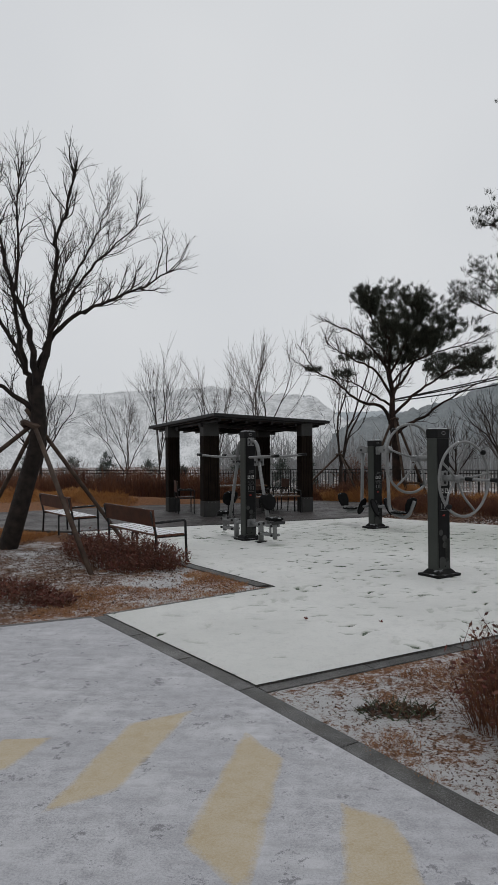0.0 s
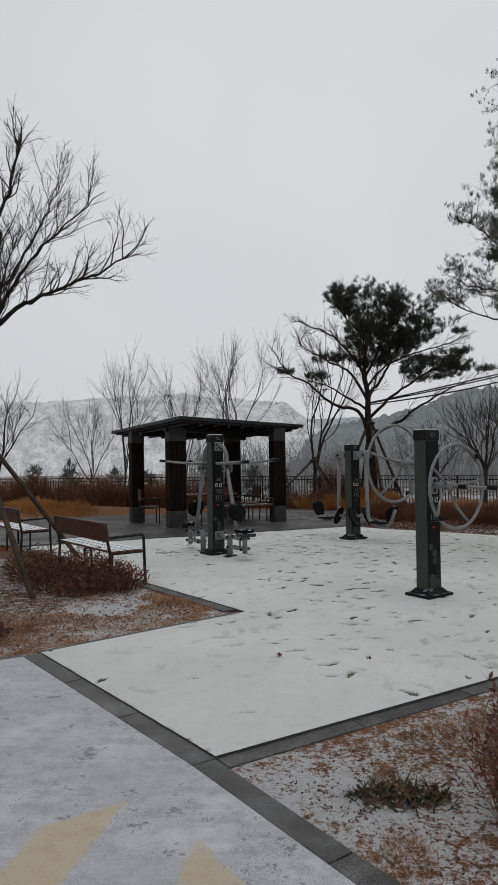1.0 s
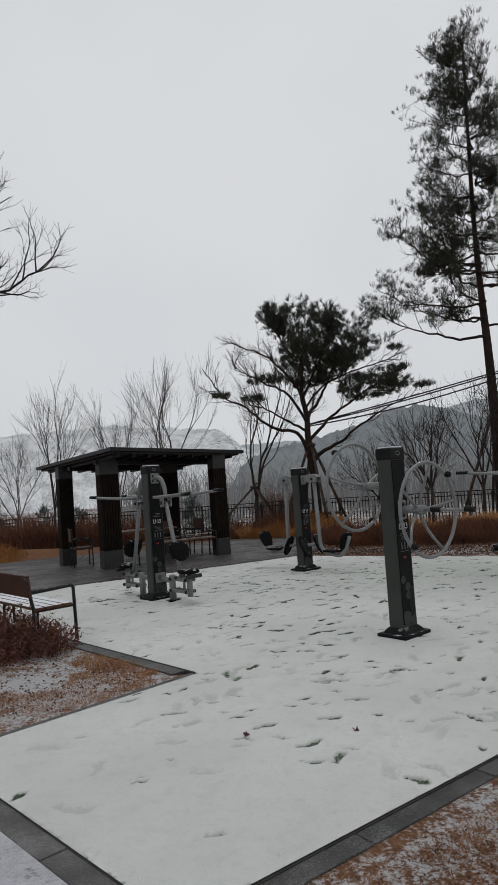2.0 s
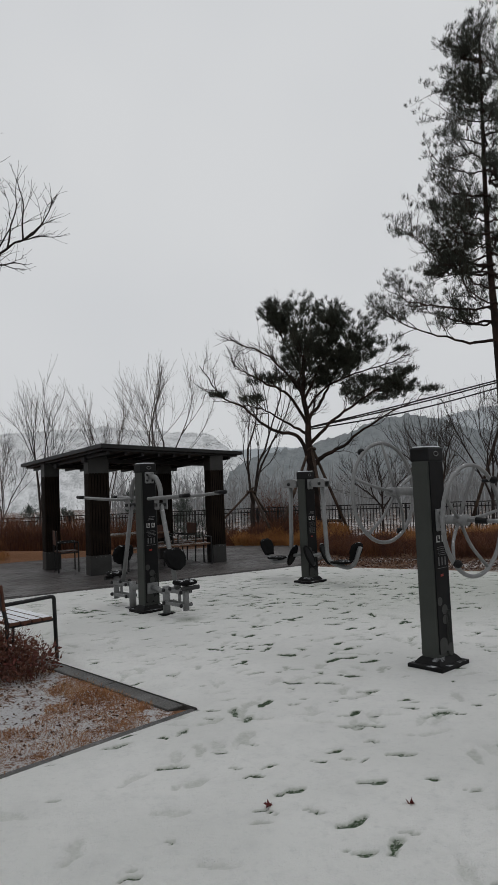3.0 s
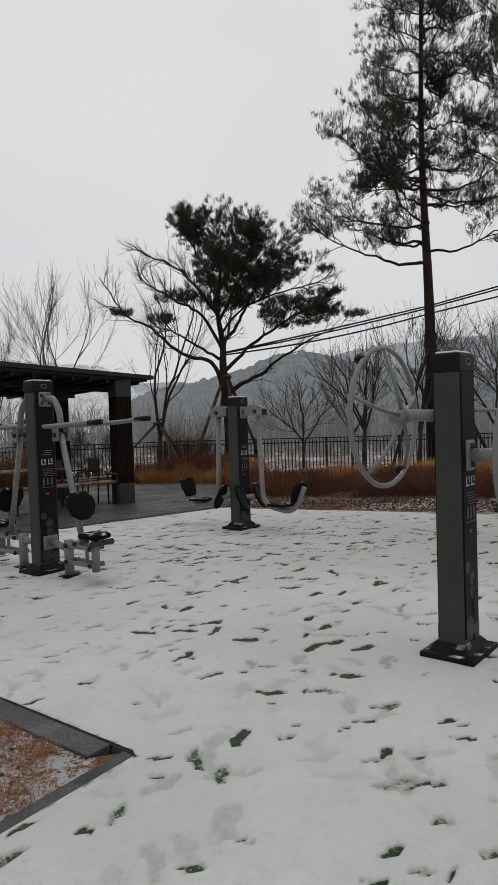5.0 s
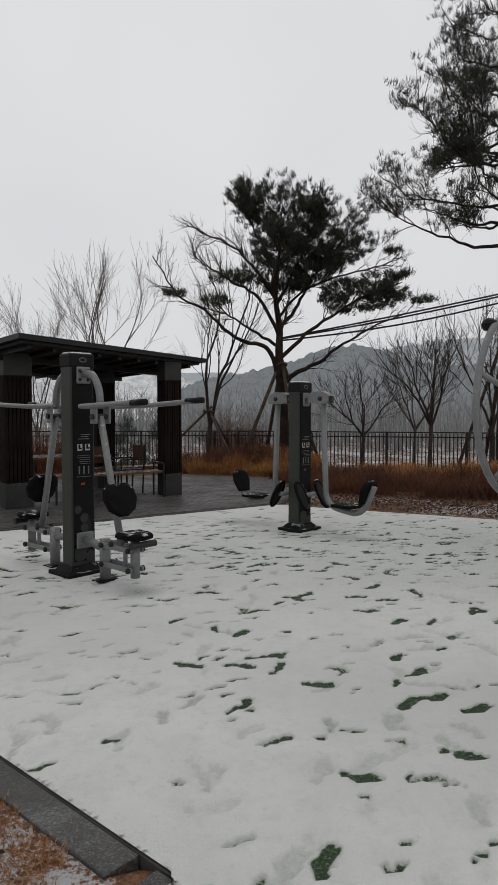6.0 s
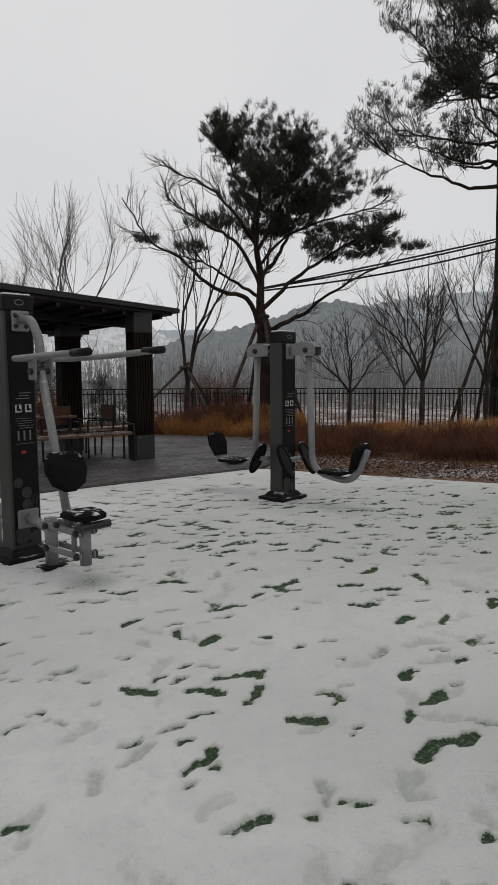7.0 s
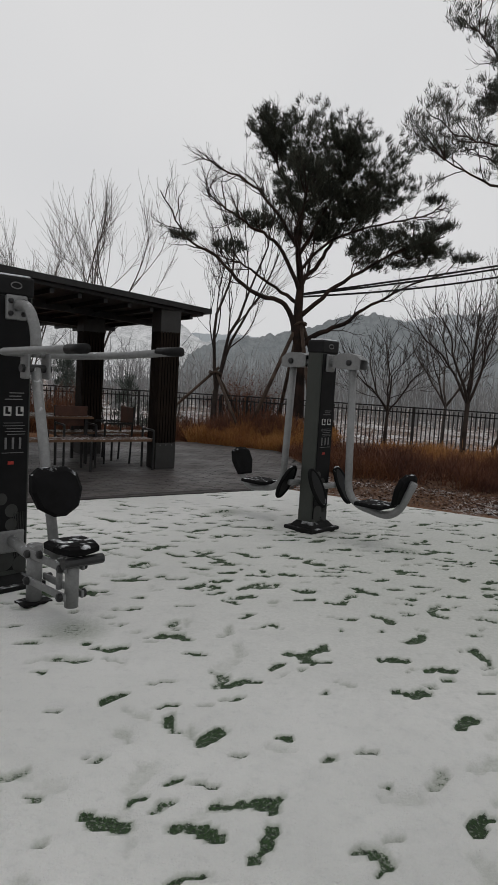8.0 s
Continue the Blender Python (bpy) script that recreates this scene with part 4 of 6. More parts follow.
def wheel_unit(root, s, z, turn, out):
    """One large hand wheel on a side arm."""
    S = Matrix.Diagonal((s, s, 1, 1))

    def T(*p):
        return S @ Vector(p)

    c, r = (0, out, z), 0.48
    part("bracket", Geo().box(0, s * 0.1, z, 0.13, 0.025, 0.2, bevel=0.014), STEEL, root)
    for zz in (-0.06, 0.06):
        bolt_cap("bolt_cap", root, T(0, 0.115, z + zz), 0.02, "y")
    part("side_arm", Geo().tube([T(0, 0.1, z), T(0, out - 0.13, z + 0.01)], 0.042, 12), STEEL, root, "", True)
    wheel = part("hand_wheel", Geo().tube([S @ q for q in arc(c, r, 0, 360, 49, (1, 0, 0), (0, 0, 1))[:-1]], 0.018, 10, closed=True), STEEL, root, "large silver-grey tubular wheel rim", True)
    part("hub", Geo().tube([T(0, out - 0.17, z), T(0, out - 0.05, z)], 0.05, 12), STEEL, wheel, "", True)
    for k in range(5):
        a = radians(turn + 72 * k)
        p = [(0.03 * math.cos(a), out - 0.13, z + 0.03 * math.sin(a)), (0.25 * math.cos(a + 0.1), out - 0.09, z + 0.25 * math.sin(a + 0.1)), (r * math.cos(a), out, z + r * math.sin(a))]
        part("spoke", Geo().tube([T(*q) for q in rounded(p, 0.1, 4)], 0.015, 8), STEEL, wheel, "", True)
    for k in (0, 1):
        a = radians(turn + 35 + 180 * k)
        q = (r * math.cos(a), out, z + r * math.sin(a))
        part("knob", Geo().tube([T(q[0], out + e, q[2]) for e in (-0.01, 0.012, 0.035, 0.058, 0.07)], [0.016, 0.03, 0.036, 0.028, 0.012], 10), BLACK, wheel, "black handle knob")


def station(name, x, y, h, label, category):
    return thing(name, pose(x, y, 0.018, 0, 0, FACE), label, category, "outdoor exercise stations")


wheel_st = station("wheel_station", 2.36, 9.76, 2.0, "outdoor exercise post with two large silver hand wheels", "exercise machine")
build_post(wheel_st, 1.97)
wheel_unit(wheel_st, 1, 1.31, 100, 0.43)
wheel_unit(wheel_st, -1, 1.57, 90, 0.50)
part("cross_bar", Geo().tube([(0, 0.3, 1.31), (-0.02, 0.9, 1.30)], 0.018, 8), STEEL, wheel_st, "", True)
for yy in (0.2, 0.46, 0.84):
    part("grip", Geo().tube([(0, yy, 1.31), (0, yy + 0.1, 1.305)], 0.028, 10), BLACK, wheel_st, "black foam grip")

pull_st = station("pull_down_station", -0.52, 13.36, 2.06, "outdoor pull-down exercise post with two black seats", "exercise machine")
build_post(pull_st, 2.06)
lever_unit(pull_st, 1)
lever_unit(pull_st, -1)
press_st = station("leg_press_station", 2.05, 15.32, 1.93, "outdoor leg-press exercise post with two swinging seats", "exercise machine")
build_post(press_st, 1.89)
press_unit(press_st, 1)
press_unit(press_st, -1)
copy_thing(pull_st, pose(5.38, 12.3, 0.018, 0, 0, FACE))["label"] = "outdoor pull-down exercise post beside the planted edge"


# ---- pavilion ----
PU, PV = Vector((0.883, 0.469)), Vector((-0.66, 0.751))
P2 = Vector((-1.93, 18.02))
P4, P1 = P2 + PU * 2.78, P2 + PV * 1.92
P3 = P1 + PU * 2.78
pav_turn = math.degrees(math.atan2(PU.y, PU.x))
pavilion = thing("pavilion", pose(P2.x, P2.y, 0.012, 0, 0, pav_turn), "dark timber pavilion with flat overhanging roof on brick paving", "pavilion")
INV = pavilion.matrix_world.inverted()
for q, w in ((P1, 0.34), (P2, 0.44), (P3, 0.38), (P4, 0.34)):
    o = INV @ Vector((q.x, q.y, 0.012))
    pil = part("pillar", Geo().box(o.x, o.y, 1.24, w - 0.05, 0.25, 2.44), DARK_WOOD, pavilion, "square pillar clad in dark vertical slats")
    part("plinth_cladding", Geo().box(o.x, o.y, 0.2, w, 0.30, 0.4, bevel=0.006), GREY_PANEL, pil, "grey metal base cladding")
    part("head_cladding", Geo().box(o.x, o.y, 2.25, w, 0.30, 0.36, bevel=0.006), GREY_PANEL, pil, "grey metal head cladding")
    n = 7
    for s in (1, -1):
        for i in range(n):
            part("slat", Geo().box(o.x - w / 2 + (i + 0.5) * w / n, o.y + s * 0.138, 1.245, w / n - 0.012, 0.028, 1.68), DARK_WOOD, pil)
        for i in range(5):
            part("slat", Geo().box(o.x + s * (w / 2 - 0.012), o.y - 0.125 + (i + 0.5) * 0.05, 1.245, 0.026, 0.042, 1.68), DARK_WOOD, pil)
    for i in range(3):
        part("stud", Geo().box(o.x - 0.1 + 0.1 * i, o.y - 0.153, 0.37, 0.014, 0.01, 0.014), GREY_PRINT, pil)
# the roof slab leans a little away from its front corner
RF, RR, RL = Vector((-1.61, 16.6, 2.62)), Vector((1.23, 19.65, 2.52)), Vector((-4.07, 20.3, 2.45))
CORNERS = [INV @ q for q in (RF, RR, RR + RL - RF, RL)]


def on_roof(u, v, drop):
    """A place in the slab: u along the front edge, v along the other, both from 0 to 1."""
    a, b, c2, d = CORNERS
    q = (a * (1 - u) + b * u) * (1 - v) + (d * (1 - u) + c2 * u) * v
    return q - Vector((0, 0, drop))


def slab(inset, z0, z1):
    ring = [(inset, inset), (1 - inset, inset), (1 - inset, 1 - inset), (inset, 1 - inset)]
    return [on_roof(u, v, z0) for u, v in ring] + [on_roof(u, v, z1) for u, v in ring]


BOX_FACES = [(0, 1, 2, 3), (7, 6, 5, 4), (0, 4, 5, 1), (1, 5, 6, 2), (2, 6, 7, 3), (3, 7, 4, 0)]
roof_ob = part("roof", Geo().add(slab(0, 0.0, 0.075), BOX_FACES).add(slab(0.025, 0.074, 0.115), BOX_FACES), ROOF, pavilion, "flat dark metal roof slab")
part("snow", Geo().add(slab(0.015, -0.008, 0.002), BOX_FACES), SNOW_CAP, roof_ob)
for i in range(9):
    u = 0.07 + i * 0.86 / 8
    part("rafter", Geo().tube([on_roof(u, 0.05, 0.145), on_roof(u, 0.95, 0.145)], 0.042, 4), ROOF, roof_ob)
for v in (0.28, 0.62):
    part("beam", Geo().tube([on_roof(0.05, v, 0.19), on_roof(0.95, v, 0.19)], 0.07, 4), ROOF, roof_ob)


# ---- seats and tables ----
def build_bench(m, length, label, group, back=True, snowy=True):
    """A timber bench on cast-iron end frames; local x along it, local y out of its front."""
    b = thing("bench", m, label, "bench", group)
    for i in range(4):
        part("seat_slat", Geo().box(0, 0.06 + 0.115 * i, 0.43, length, 0.1, 0.035, bevel=0.006), BENCH_SNOW if snowy else BENCH_WOOD, b, "timber seat slat covered with snow" if snowy else "")
    if back:
        part("backrest", Geo().box(0, -0.055, 0.70, length, 0.03, 0.26, m=Matrix.Translation((0, -0.03, 0.7)) @ Matrix.Rotation(0.12, 4, "X") @ Matrix.Translation((0, 0.03, -0.7)), bevel=0.008), BENCH_WOOD, b, "red-brown timber backrest board")
    for x in (-length / 2 + 0.04, length / 2 - 0.04):
        fr = part("end_frame", Geo().tube(rounded([(x, 0.52, 0), (x, 0.5, 0.64), (x, -0.06, 0.62)], 0.04, 4), 0.021, 8).tube(rounded([(x, -0.02, 0.0), (x, -0.0, 0.42), (x, -0.09, 0.8)], 0.06, 4), 0.021, 8).tube([(x, -0.0, 0.405), (x, 0.51, 0.405)], 0.018, 8), IRON, b, "black iron end frame with armrest", True)
    if length > 1.6:
        part("middle_leg", Geo().tube([(0, 0.45, 0), (0, 0.45, 0.41)], 0.018, 8).tube([(0, 0.02, 0), (0, 0.02, 0.41)], 0.018, 8).tube([(0, 0.02, 0.4), (0, 0.45, 0.4)], 0.018, 8), IRON, b)
    return b


edge = Vector((-4.35 - 0.21, 14.55 - 9.0)).normalized()
front = Vector((edge.y, -edge.x))
bench_turn = math.degrees(math.atan2(-edge.y, -edge.x))
for start in (0.0, 3.55):
    q = Vector((-1.26, 10.86)) + edge * (start + 0.93)
    o = q - front * 0.5
    build_bench(pose(o.x, o.y, 0.012, 0, 0, bench_turn), 1.86, "red-brown timber bench with iron frame and snowy seat" if start == 0 else "red-brown timber bench further along, beside the brick paving", "benches along the plaza edge")


def build_table(m, length, width, h, label):
    t = thing("table", m, label, "table")
    for i in range(5):
        part("top_slat", Geo().box(0, (i - 2) * width / 5, h, length, width / 5 - 0.012, 0.035, bevel=0.005), TABLE_WOOD, t)
    for x in (-length / 2 + 0.1, length / 2 - 0.1):
        for y in (-width / 2 + 0.07, width / 2 - 0.07):
            part("leg", Geo().box(x, y, h / 2, 0.045, 0.045, h - 0.03), IRON, t)
        part("rail", Geo().box(x, 0, h - 0.05, 0.04, width - 0.14, 0.05), IRON, t)
    return t


def build_chair(m, label):
    ch = thing("chair", m, label, "chair", "chairs under the pavilion")
    for i in range(4):
        part("seat_slat", Geo().box(0, -0.17 + 0.115 * i, 0.44, 0.46, 0.1, 0.03, bevel=0.004), BENCH_WOOD, ch)
    part("backrest", Geo().box(0, -0.235, 0.74, 0.5, 0.03, 0.3, bevel=0.006), BENCH_WOOD, ch, "red-brown timber backrest")
    for x in (-0.24, 0.24):
        part("side_frame", Geo().tube(rounded([(x, 0.22, 0), (x, 0.22, 0.64), (x, -0.24, 0.64)], 0.03, 3), 0.017, 6).tube([(x, -0.2, 0), (x, -0.25, 0.9)], 0.017, 6).tube([(x, -0.22, 0.42), (x, 0.22, 0.42)], 0.015, 6), IRON, ch)
    return ch


def stool_bench(m, length, label):
    """A backless bench with looped iron ends."""
    b = thing("bench", m, label, "bench", "backless benches under the pavilion")
    for i in range(3):
        part("seat_slat", Geo().box(0, -0.13 + 0.13 * i, 0.45, length, 0.115, 0.035, bevel=0.005), TABLE_WOOD, b)
    for x in (-length / 2 + 0.03, 0, length / 2 - 0.03):
        top = 0.6 if x > 0.1 else 0.43
        part("end_frame", Geo().tube(rounded([(x, -0.2, 0), (x, -0.2, top), (x, 0.2, top), (x, 0.2, 0)], 0.03, 3), 0.018, 6), IRON, b)
    return b


stool_bench(pose(-0.55, 18.75, 0.012, 0, 0, 26), 2.0, "long backless timber bench with black looped ends")
stool_bench(pose(-0.35, 20.05, 0.012, 0, 0, 26), 1.9, "long backless timber bench behind the pavilion table")
build_table(pose(-1.35, 19.35, 0.012, 0, 0, 26), 1.5, 0.75, 0.72, "pale timber table with black legs under the pavilion")
build_chair(pose(-2.75, 18.85, 0.012, 0, 0, -70), "dark timber chair with iron arms beside a pillar")
build_chair(pose(-0.75, 19.1, 0.012, 0, 0, 205), "red-brown timber chair drawn up to the table")
build_chair(pose(-0.25, 19.75, 0.012, 0, 0, 115), "red-brown timber chair at the table end")


# ---- trees ----
def spread(d, angle, about):
    s = d.orthogonal().normalized()
    s = Matrix.Rotation(about, 3, d) @ s
    return (d * math.cos(angle) + s * math.sin(angle)).normalized()


def grow(g, rng, p, d, length, r, level, up=0.12, twist=0.25, kids=3, ang=(0.35, 0.75), thin=0.55, sides=7, tips=None, rmin=0.004):
    """A limb as a bending tapered tube, with its branches."""
    n = 5 if level > 1 else 4
    pts, rad, q, dd = [p], [r], p.copy(), d.copy()
    for i in range(n):
        dd = (dd + Vector((rng.gauss(0, twist), rng.gauss(0, twist), rng.gauss(0, twist * 0.7) + up)) * 0.5).normalized()
        q = q + dd * (length / n)
        pts.append(q.copy())
        rad.append(max(rmin * 0.6, r * (1 - (1 - thin) * (i + 1) / n) if level else r * (1 - 0.8 * (i + 1) / n)))
    g.tube(pts, rad, sides if level > 1 else (4 if level else 3), caps=False)
    if tips is not None and level <= 1:
        tips.extend(pts[2:])
    if level == 0:
        return
    for k in range(kids + (1 if level == 1 else 0)):
        t = rng.uniform(0.35, 1.0) if k else 1.0
        i = min(n - 1, int(t * n))
        b = pts[i].lerp(pts[i + 1], t * n - i) if t < 1 else pts[-1]
        base = (pts[min(n, i + 1)] - pts[i]).normalized()
        a = rng.uniform(*ang) * (0.45 if k == 0 else 1)
        grow(g, rng, b, spread(base, a, rng.uniform(0, 6.28)), length * rng.uniform(0.55, 0.8), max(rmin, r * thin * (0.95 if k == 0 else 0.62)), level - 1, up, twist, kids, ang, thin, max(4, sides - 1), tips, rmin)


def bare_tree(x, y, h, seed, label, stems=3, r=0.05, levels=3, mat=None, lean=0.35, clear=0.25, kids=3, group="bare trees behind the fence", ang=(0.3, 0.6), rmin=0.006):
    """A leafless tree whose stems fork low and rise steeply."""
    rng = random.Random(seed)
    z = gz(x, y)
    t = thing("bare_tree", pose(x, y, z), label, "tree", group)
    g = Geo()
    top = Vector((0.03, 0.02, h * clear))
    g.tube([(0, 0, -0.15), (0, 0, 0.05), (0.01, 0.01, h * clear * 0.6), top], [r * 1.2, r, r * 0.8, r * 0.75], 9, caps=False)
    part("trunk", g, mat or TWIG, t, "", True)
    c = Geo()
    for k in range(stems):
        a = 6.28 * k / stems + rng.uniform(-0.4, 0.4)
        d = Vector((math.cos(a) * lean, math.sin(a) * lean, 1)).normalized()
        grow(c, rng, top - d * 0.05, d, h * (1 - clear) * 0.46, r * 0.55, levels, 0.1, 0.24, kids + 1, ang, 0.6, 6, None, rmin * 0.8)
    part("crown", c, mat or TWIG, t, "", True)
    return t


def needle_pad(store, rng, c, rx, ry, rz, tufts):
    """Places for needle tufts in a flattish pad, fuller on its upper side and ragged at the rim."""
    for _ in range(tufts):
        a, k = rng.uniform(0, 6.28), rng.random() ** 0.5
        h = rng.uniform(-0.55, 1.0) * math.sqrt(max(0.0, 1 - k * k * 0.8))
        store.append((c[0] + rx * k * math.cos(a), c[1] + ry * k * math.sin(a), c[2] + rz * h, math.cos(a) * k * 0.6, math.sin(a) * k * 0.6, 1.0 + 0.3 * h))


def needle_crown(store, seed, blades, size, w, fan=0.42):
    c, a = Cloud(seed), np.array(store)
    c.tufts(a[:, :3], unit(a[:, 3:]), blades, size, w, fan)
    return c


def curve_through(pts, n=5):
    """A smooth line through the given points."""
    pts = [Vector(p) for p in pts]
    q = [pts[0] * 2 - pts[1]] + pts + [pts[-1] * 2 - pts[-2]]
    out = []
    for a, b, c, d in zip(q, q[1:], q[2:], q[3:]):
        for i in range(n):
            t = i / n
            out.append(0.5 * ((2 * b) + (c - a) * t + (2 * a - 5 * b + 4 * c - d) * t * t + (3 * b - a - 3 * c + d) * t ** 3))
    return out + [pts[-1]]


def limb(g, pts, r0, r1, rng=None, sides=7, wob=0.0):
    fine = curve_through(pts)
    n = len(fine)
    if wob and rng:
        fine = [fine[0]] + [q + Vector((rng.gauss(0, wob), rng.gauss(0, wob), rng.gauss(0, wob))) for q in fine[1:]]
    g.tube(fine, [r0 + (r1 - r0) * (i / (n - 1)) ** 0.8 for i in range(n)], sides, caps=False)
    return fine


def props(t, x, y, top, foot_r, n, turn, r=0.045, label="weathered round support pole"):
    """Slanting poles that prop a planted tree."""
    for k in range(n):
        a = radians(turn) + 6.283 * k / n
        f = Vector((foot_r * math.cos(a), foot_r * math.sin(a), 0))
        f.z = gz(x + f.x, y + f.y) - gz(x, y) - 0.05
        d = (Vector((0, 0, top)) - f).normalized()
        part("support_pole", Geo().tube([f, Vector((0.06 * math.cos(a), 0.06 * math.sin(a), top)) + d * 0.2], r, 8), PROP, t, label, True)
    part("binding", Geo().tube([(0.14 * math.cos(a), 0.14 * math.sin(a), top + 0.03 * math.sin(3 * a)) for a in np.linspace(0, 6.283, 13)[:-1]], 0.03, 6, closed=True), PROP, t, "rope binding")


# the spreading red pine
def spreading_pine(x, y, seed):
    rng = random.Random(seed)
    t = thing("pine_tree", pose(x, y, gz(x, y) - 0.26), "spreading red pine with dark flat needle pads, propped by poles", "tree", "pines")
    g = Geo()
    limb(g, [(0.06, 0, 0.0), (0.07, 0, 0.5), (0.04, 0.02, 1.9), (-0.06, 0, 2.95), (-0.05, 0, 3.7), (-0.15, 0.05, 4.55), (-0.04, 0, 5.8), (0.0, 0, 6.6)], 0.2, 0.02, rng, 10)
    part("trunk", g, PINE_BARK, t, "reddish dark pine trunk", True)
    boughs = [
        ([(0.03, 0, 2.2), (0.35, 0.05, 2.5), (0.91, 0.1, 2.75), (1.55, 0.2, 3.2), (2.46, 0.2, 3.74), (3.6, 0.1, 4.2)], 0.085),
        ([(-0.06, 0, 2.3), (-0.37, -0.1, 3.15), (-1.23, -0.3, 3.36), (-1.97, -0.2, 4.04), (-2.69, -0.1, 4.47), (-3.3, -0.1, 5.4)], 0.075),
        ([(-0.06, 0, 3.2), (-0.73, 0.3, 3.63), (-1.27, 0.5, 4.03), (-1.98, 0.6, 4.25)], 0.05),
        ([(-0.08, 0, 3.5), (-0.65, -0.3, 4.39), (-1.31, -0.5, 4.71), (-1.97, -0.5, 5.1), (-2.3, -0.5, 5.35)], 0.055),
        ([(-0.14, 0, 4.4), (-0.69, -0.1, 5.13), (-1.24, 0.0, 5.7), (-1.89, 0.1, 6.0), (-2.34, 0.1, 6.26)], 0.05),
        ([(-0.03, 0, 2.9), (0.72, -0.4, 3.61), (1.35, -0.7, 4.04), (2.12, -0.9, 4.5), (2.92, -0.9, 4.75)], 0.06),
        ([(-0.05, 0, 3.6), (0.53, 0.4, 4.36), (0.88, 0.6, 5.02), (1.25, 0.6, 5.42), (1.97, 0.5, 6.36)], 0.06),
        ([(-0.12, 0, 4.3), (0.34, -0.2, 5.22), (0.68, -0.4, 5.99), (0.88, -0.4, 6.6)], 0.05),
        ([(-0.1, 0, 5.0), (-0.63, 0.2, 6.12), (-1.06, 0.2, 6.93)], 0.045),
        ([(-0.08, 0, 3.4), (0.3, 1.0, 4.1), (0.6, 1.7, 5.1)], 0.05),
        ([(-0.1, 0, 3.8), (-0.4, -1.0, 4.6), (-0.3, -1.6, 5.4)], 0.05),
        ([(-0.1, 0, 3.9), (0.5, 0.2, 4.6), (1.4, -0.2, 5.0), (2.6, -0.3, 5.3), (3.05, -0.3, 5.6)], 0.04),
    ]
    tips = []
    for pts, r in boughs:
        g = Geo()
        fine = limb(g, pts, r, 0.012, rng, 7, 0.015)
        for k in range(15):
            i = rng.randrange(max(1, len(fine) // 3), len(fine) - 1)
            d = spread((fine[i + 1] - fine[i]).normalized(), rng.uniform(0.4, 0.9), rng.uniform(0, 6.28))
            d = (d + Vector((0, 0, 0.15))).normalized()
            grow(g, rng, fine[i], d, rng.uniform(0.25, 0.52), 0.014, 2, 0.08, 0.3, 3, (0.4, 0.9), 0.6, 5, tips, 0.004)
        part("limb", g, PINE_BARK, t, "dark crooked pine limb", True)
    # the upper crown: clumps of tufts fill a wedge that widens upwards, with gaps between them
    wedge = [(-1.5, 7.1), (-1.1, 7.42), (-0.75, 7.2), (-0.4, 7.55), (0.05, 7.5), (0.33, 7.2), (0.9, 7.25), (1.15, 7.0), (1.9, 6.93), (2.35, 6.75), (1.95, 6.36), (2.55, 5.95), (1.9, 5.5), (1.25, 5.05), (0.75, 4.85), (0.0, 4.75), (-0.55, 5.0), (-0.95, 5.3), (-0.95, 5.75), (-0.68, 6.0), (-0.65, 6.45), (-1.1, 6.62)]
    low = [(0.9, 4.6), (1.4, 4.85), (2.08, 5.0), (2.9, 4.95), (3.6, 4.85), (3.0, 4.35), (2.0, 4.25), (1.3, 4.2)]
    store = []
    for outline, want, depth, gap in ((wedge, 1700, 1.15, 0.06), (low, 380, 0.6, 0.04)):
        lo, hi = np.min(outline, 0), np.max(outline, 0)
        mid, made = (lo + hi) / 2, 0
        while made < want:
            px, pz = rng.uniform(lo[0], hi[0]), rng.uniform(lo[1], hi[1])
            if not in_poly(px, pz, outline):
                continue
            half = depth * math.sqrt(max(0.1, 1 - ((px - mid[0]) / (hi[0] - lo[0]) * 1.9) ** 2))
            py = rng.uniform(-half, half)
            if 0.3 * noise.noise((px * 2.6, py * 2.2, pz * 4.2)) + 0.6 * noise.noise((px * 5.0, py * 3.0, pz * 8.0)) < gap:
                continue
            store.append((px, py, pz - 0.12, (px - 0.3) * 0.35 + rng.gauss(0, 0.45), py * 0.35 + rng.gauss(0, 0.45), 1.0))
            made += 1
    # flat pads on the boughs: centre x, height, half width, half height
    for cx, cz, rx, rz in ((-1.4, 4.85, 0.55, 0.16), (-0.9, 4.85, 0.4, 0.18), (-2.75, 4.47, 0.33, 0.09), (-1.75, 4.25, 0.36, 0.15), (3.8, 4.42, 0.34, 0.1), (2.95, 5.68, 0.24, 0.12), (0.3, 4.75, 0.4, 0.14)):
        needle_pad(store, rng, (cx, rng.uniform(-0.3, 0.3), cz), rx, rx * 0.9, rz, int(120 * rx))
    for q in tips[::3]:
        if in_poly(q.x, q.z, wedge) or in_poly(q.x, q.z, low):
            needle_pad(store, rng, q, 0.1, 0.1, 0.06, 2)
    part("crown", needle_crown(store, seed, 16, 0.135, 0.0155, 0.34), NEEDLE, t, "dark green needle pads")
    props(t, x, y, 2.75, 1.3, 4, 12)
    for a in (0.2, 1.8):
        part("tie_bar", Geo().tube([(-0.75, 0.2 * a - 0.2, 0.55 + 0.02 * a), (0.8, 0.15 * a - 0.3, 0.55)], 0.035, 7), PROP, t)
    return t


spreading_pine(3.58, 24.3, 5)


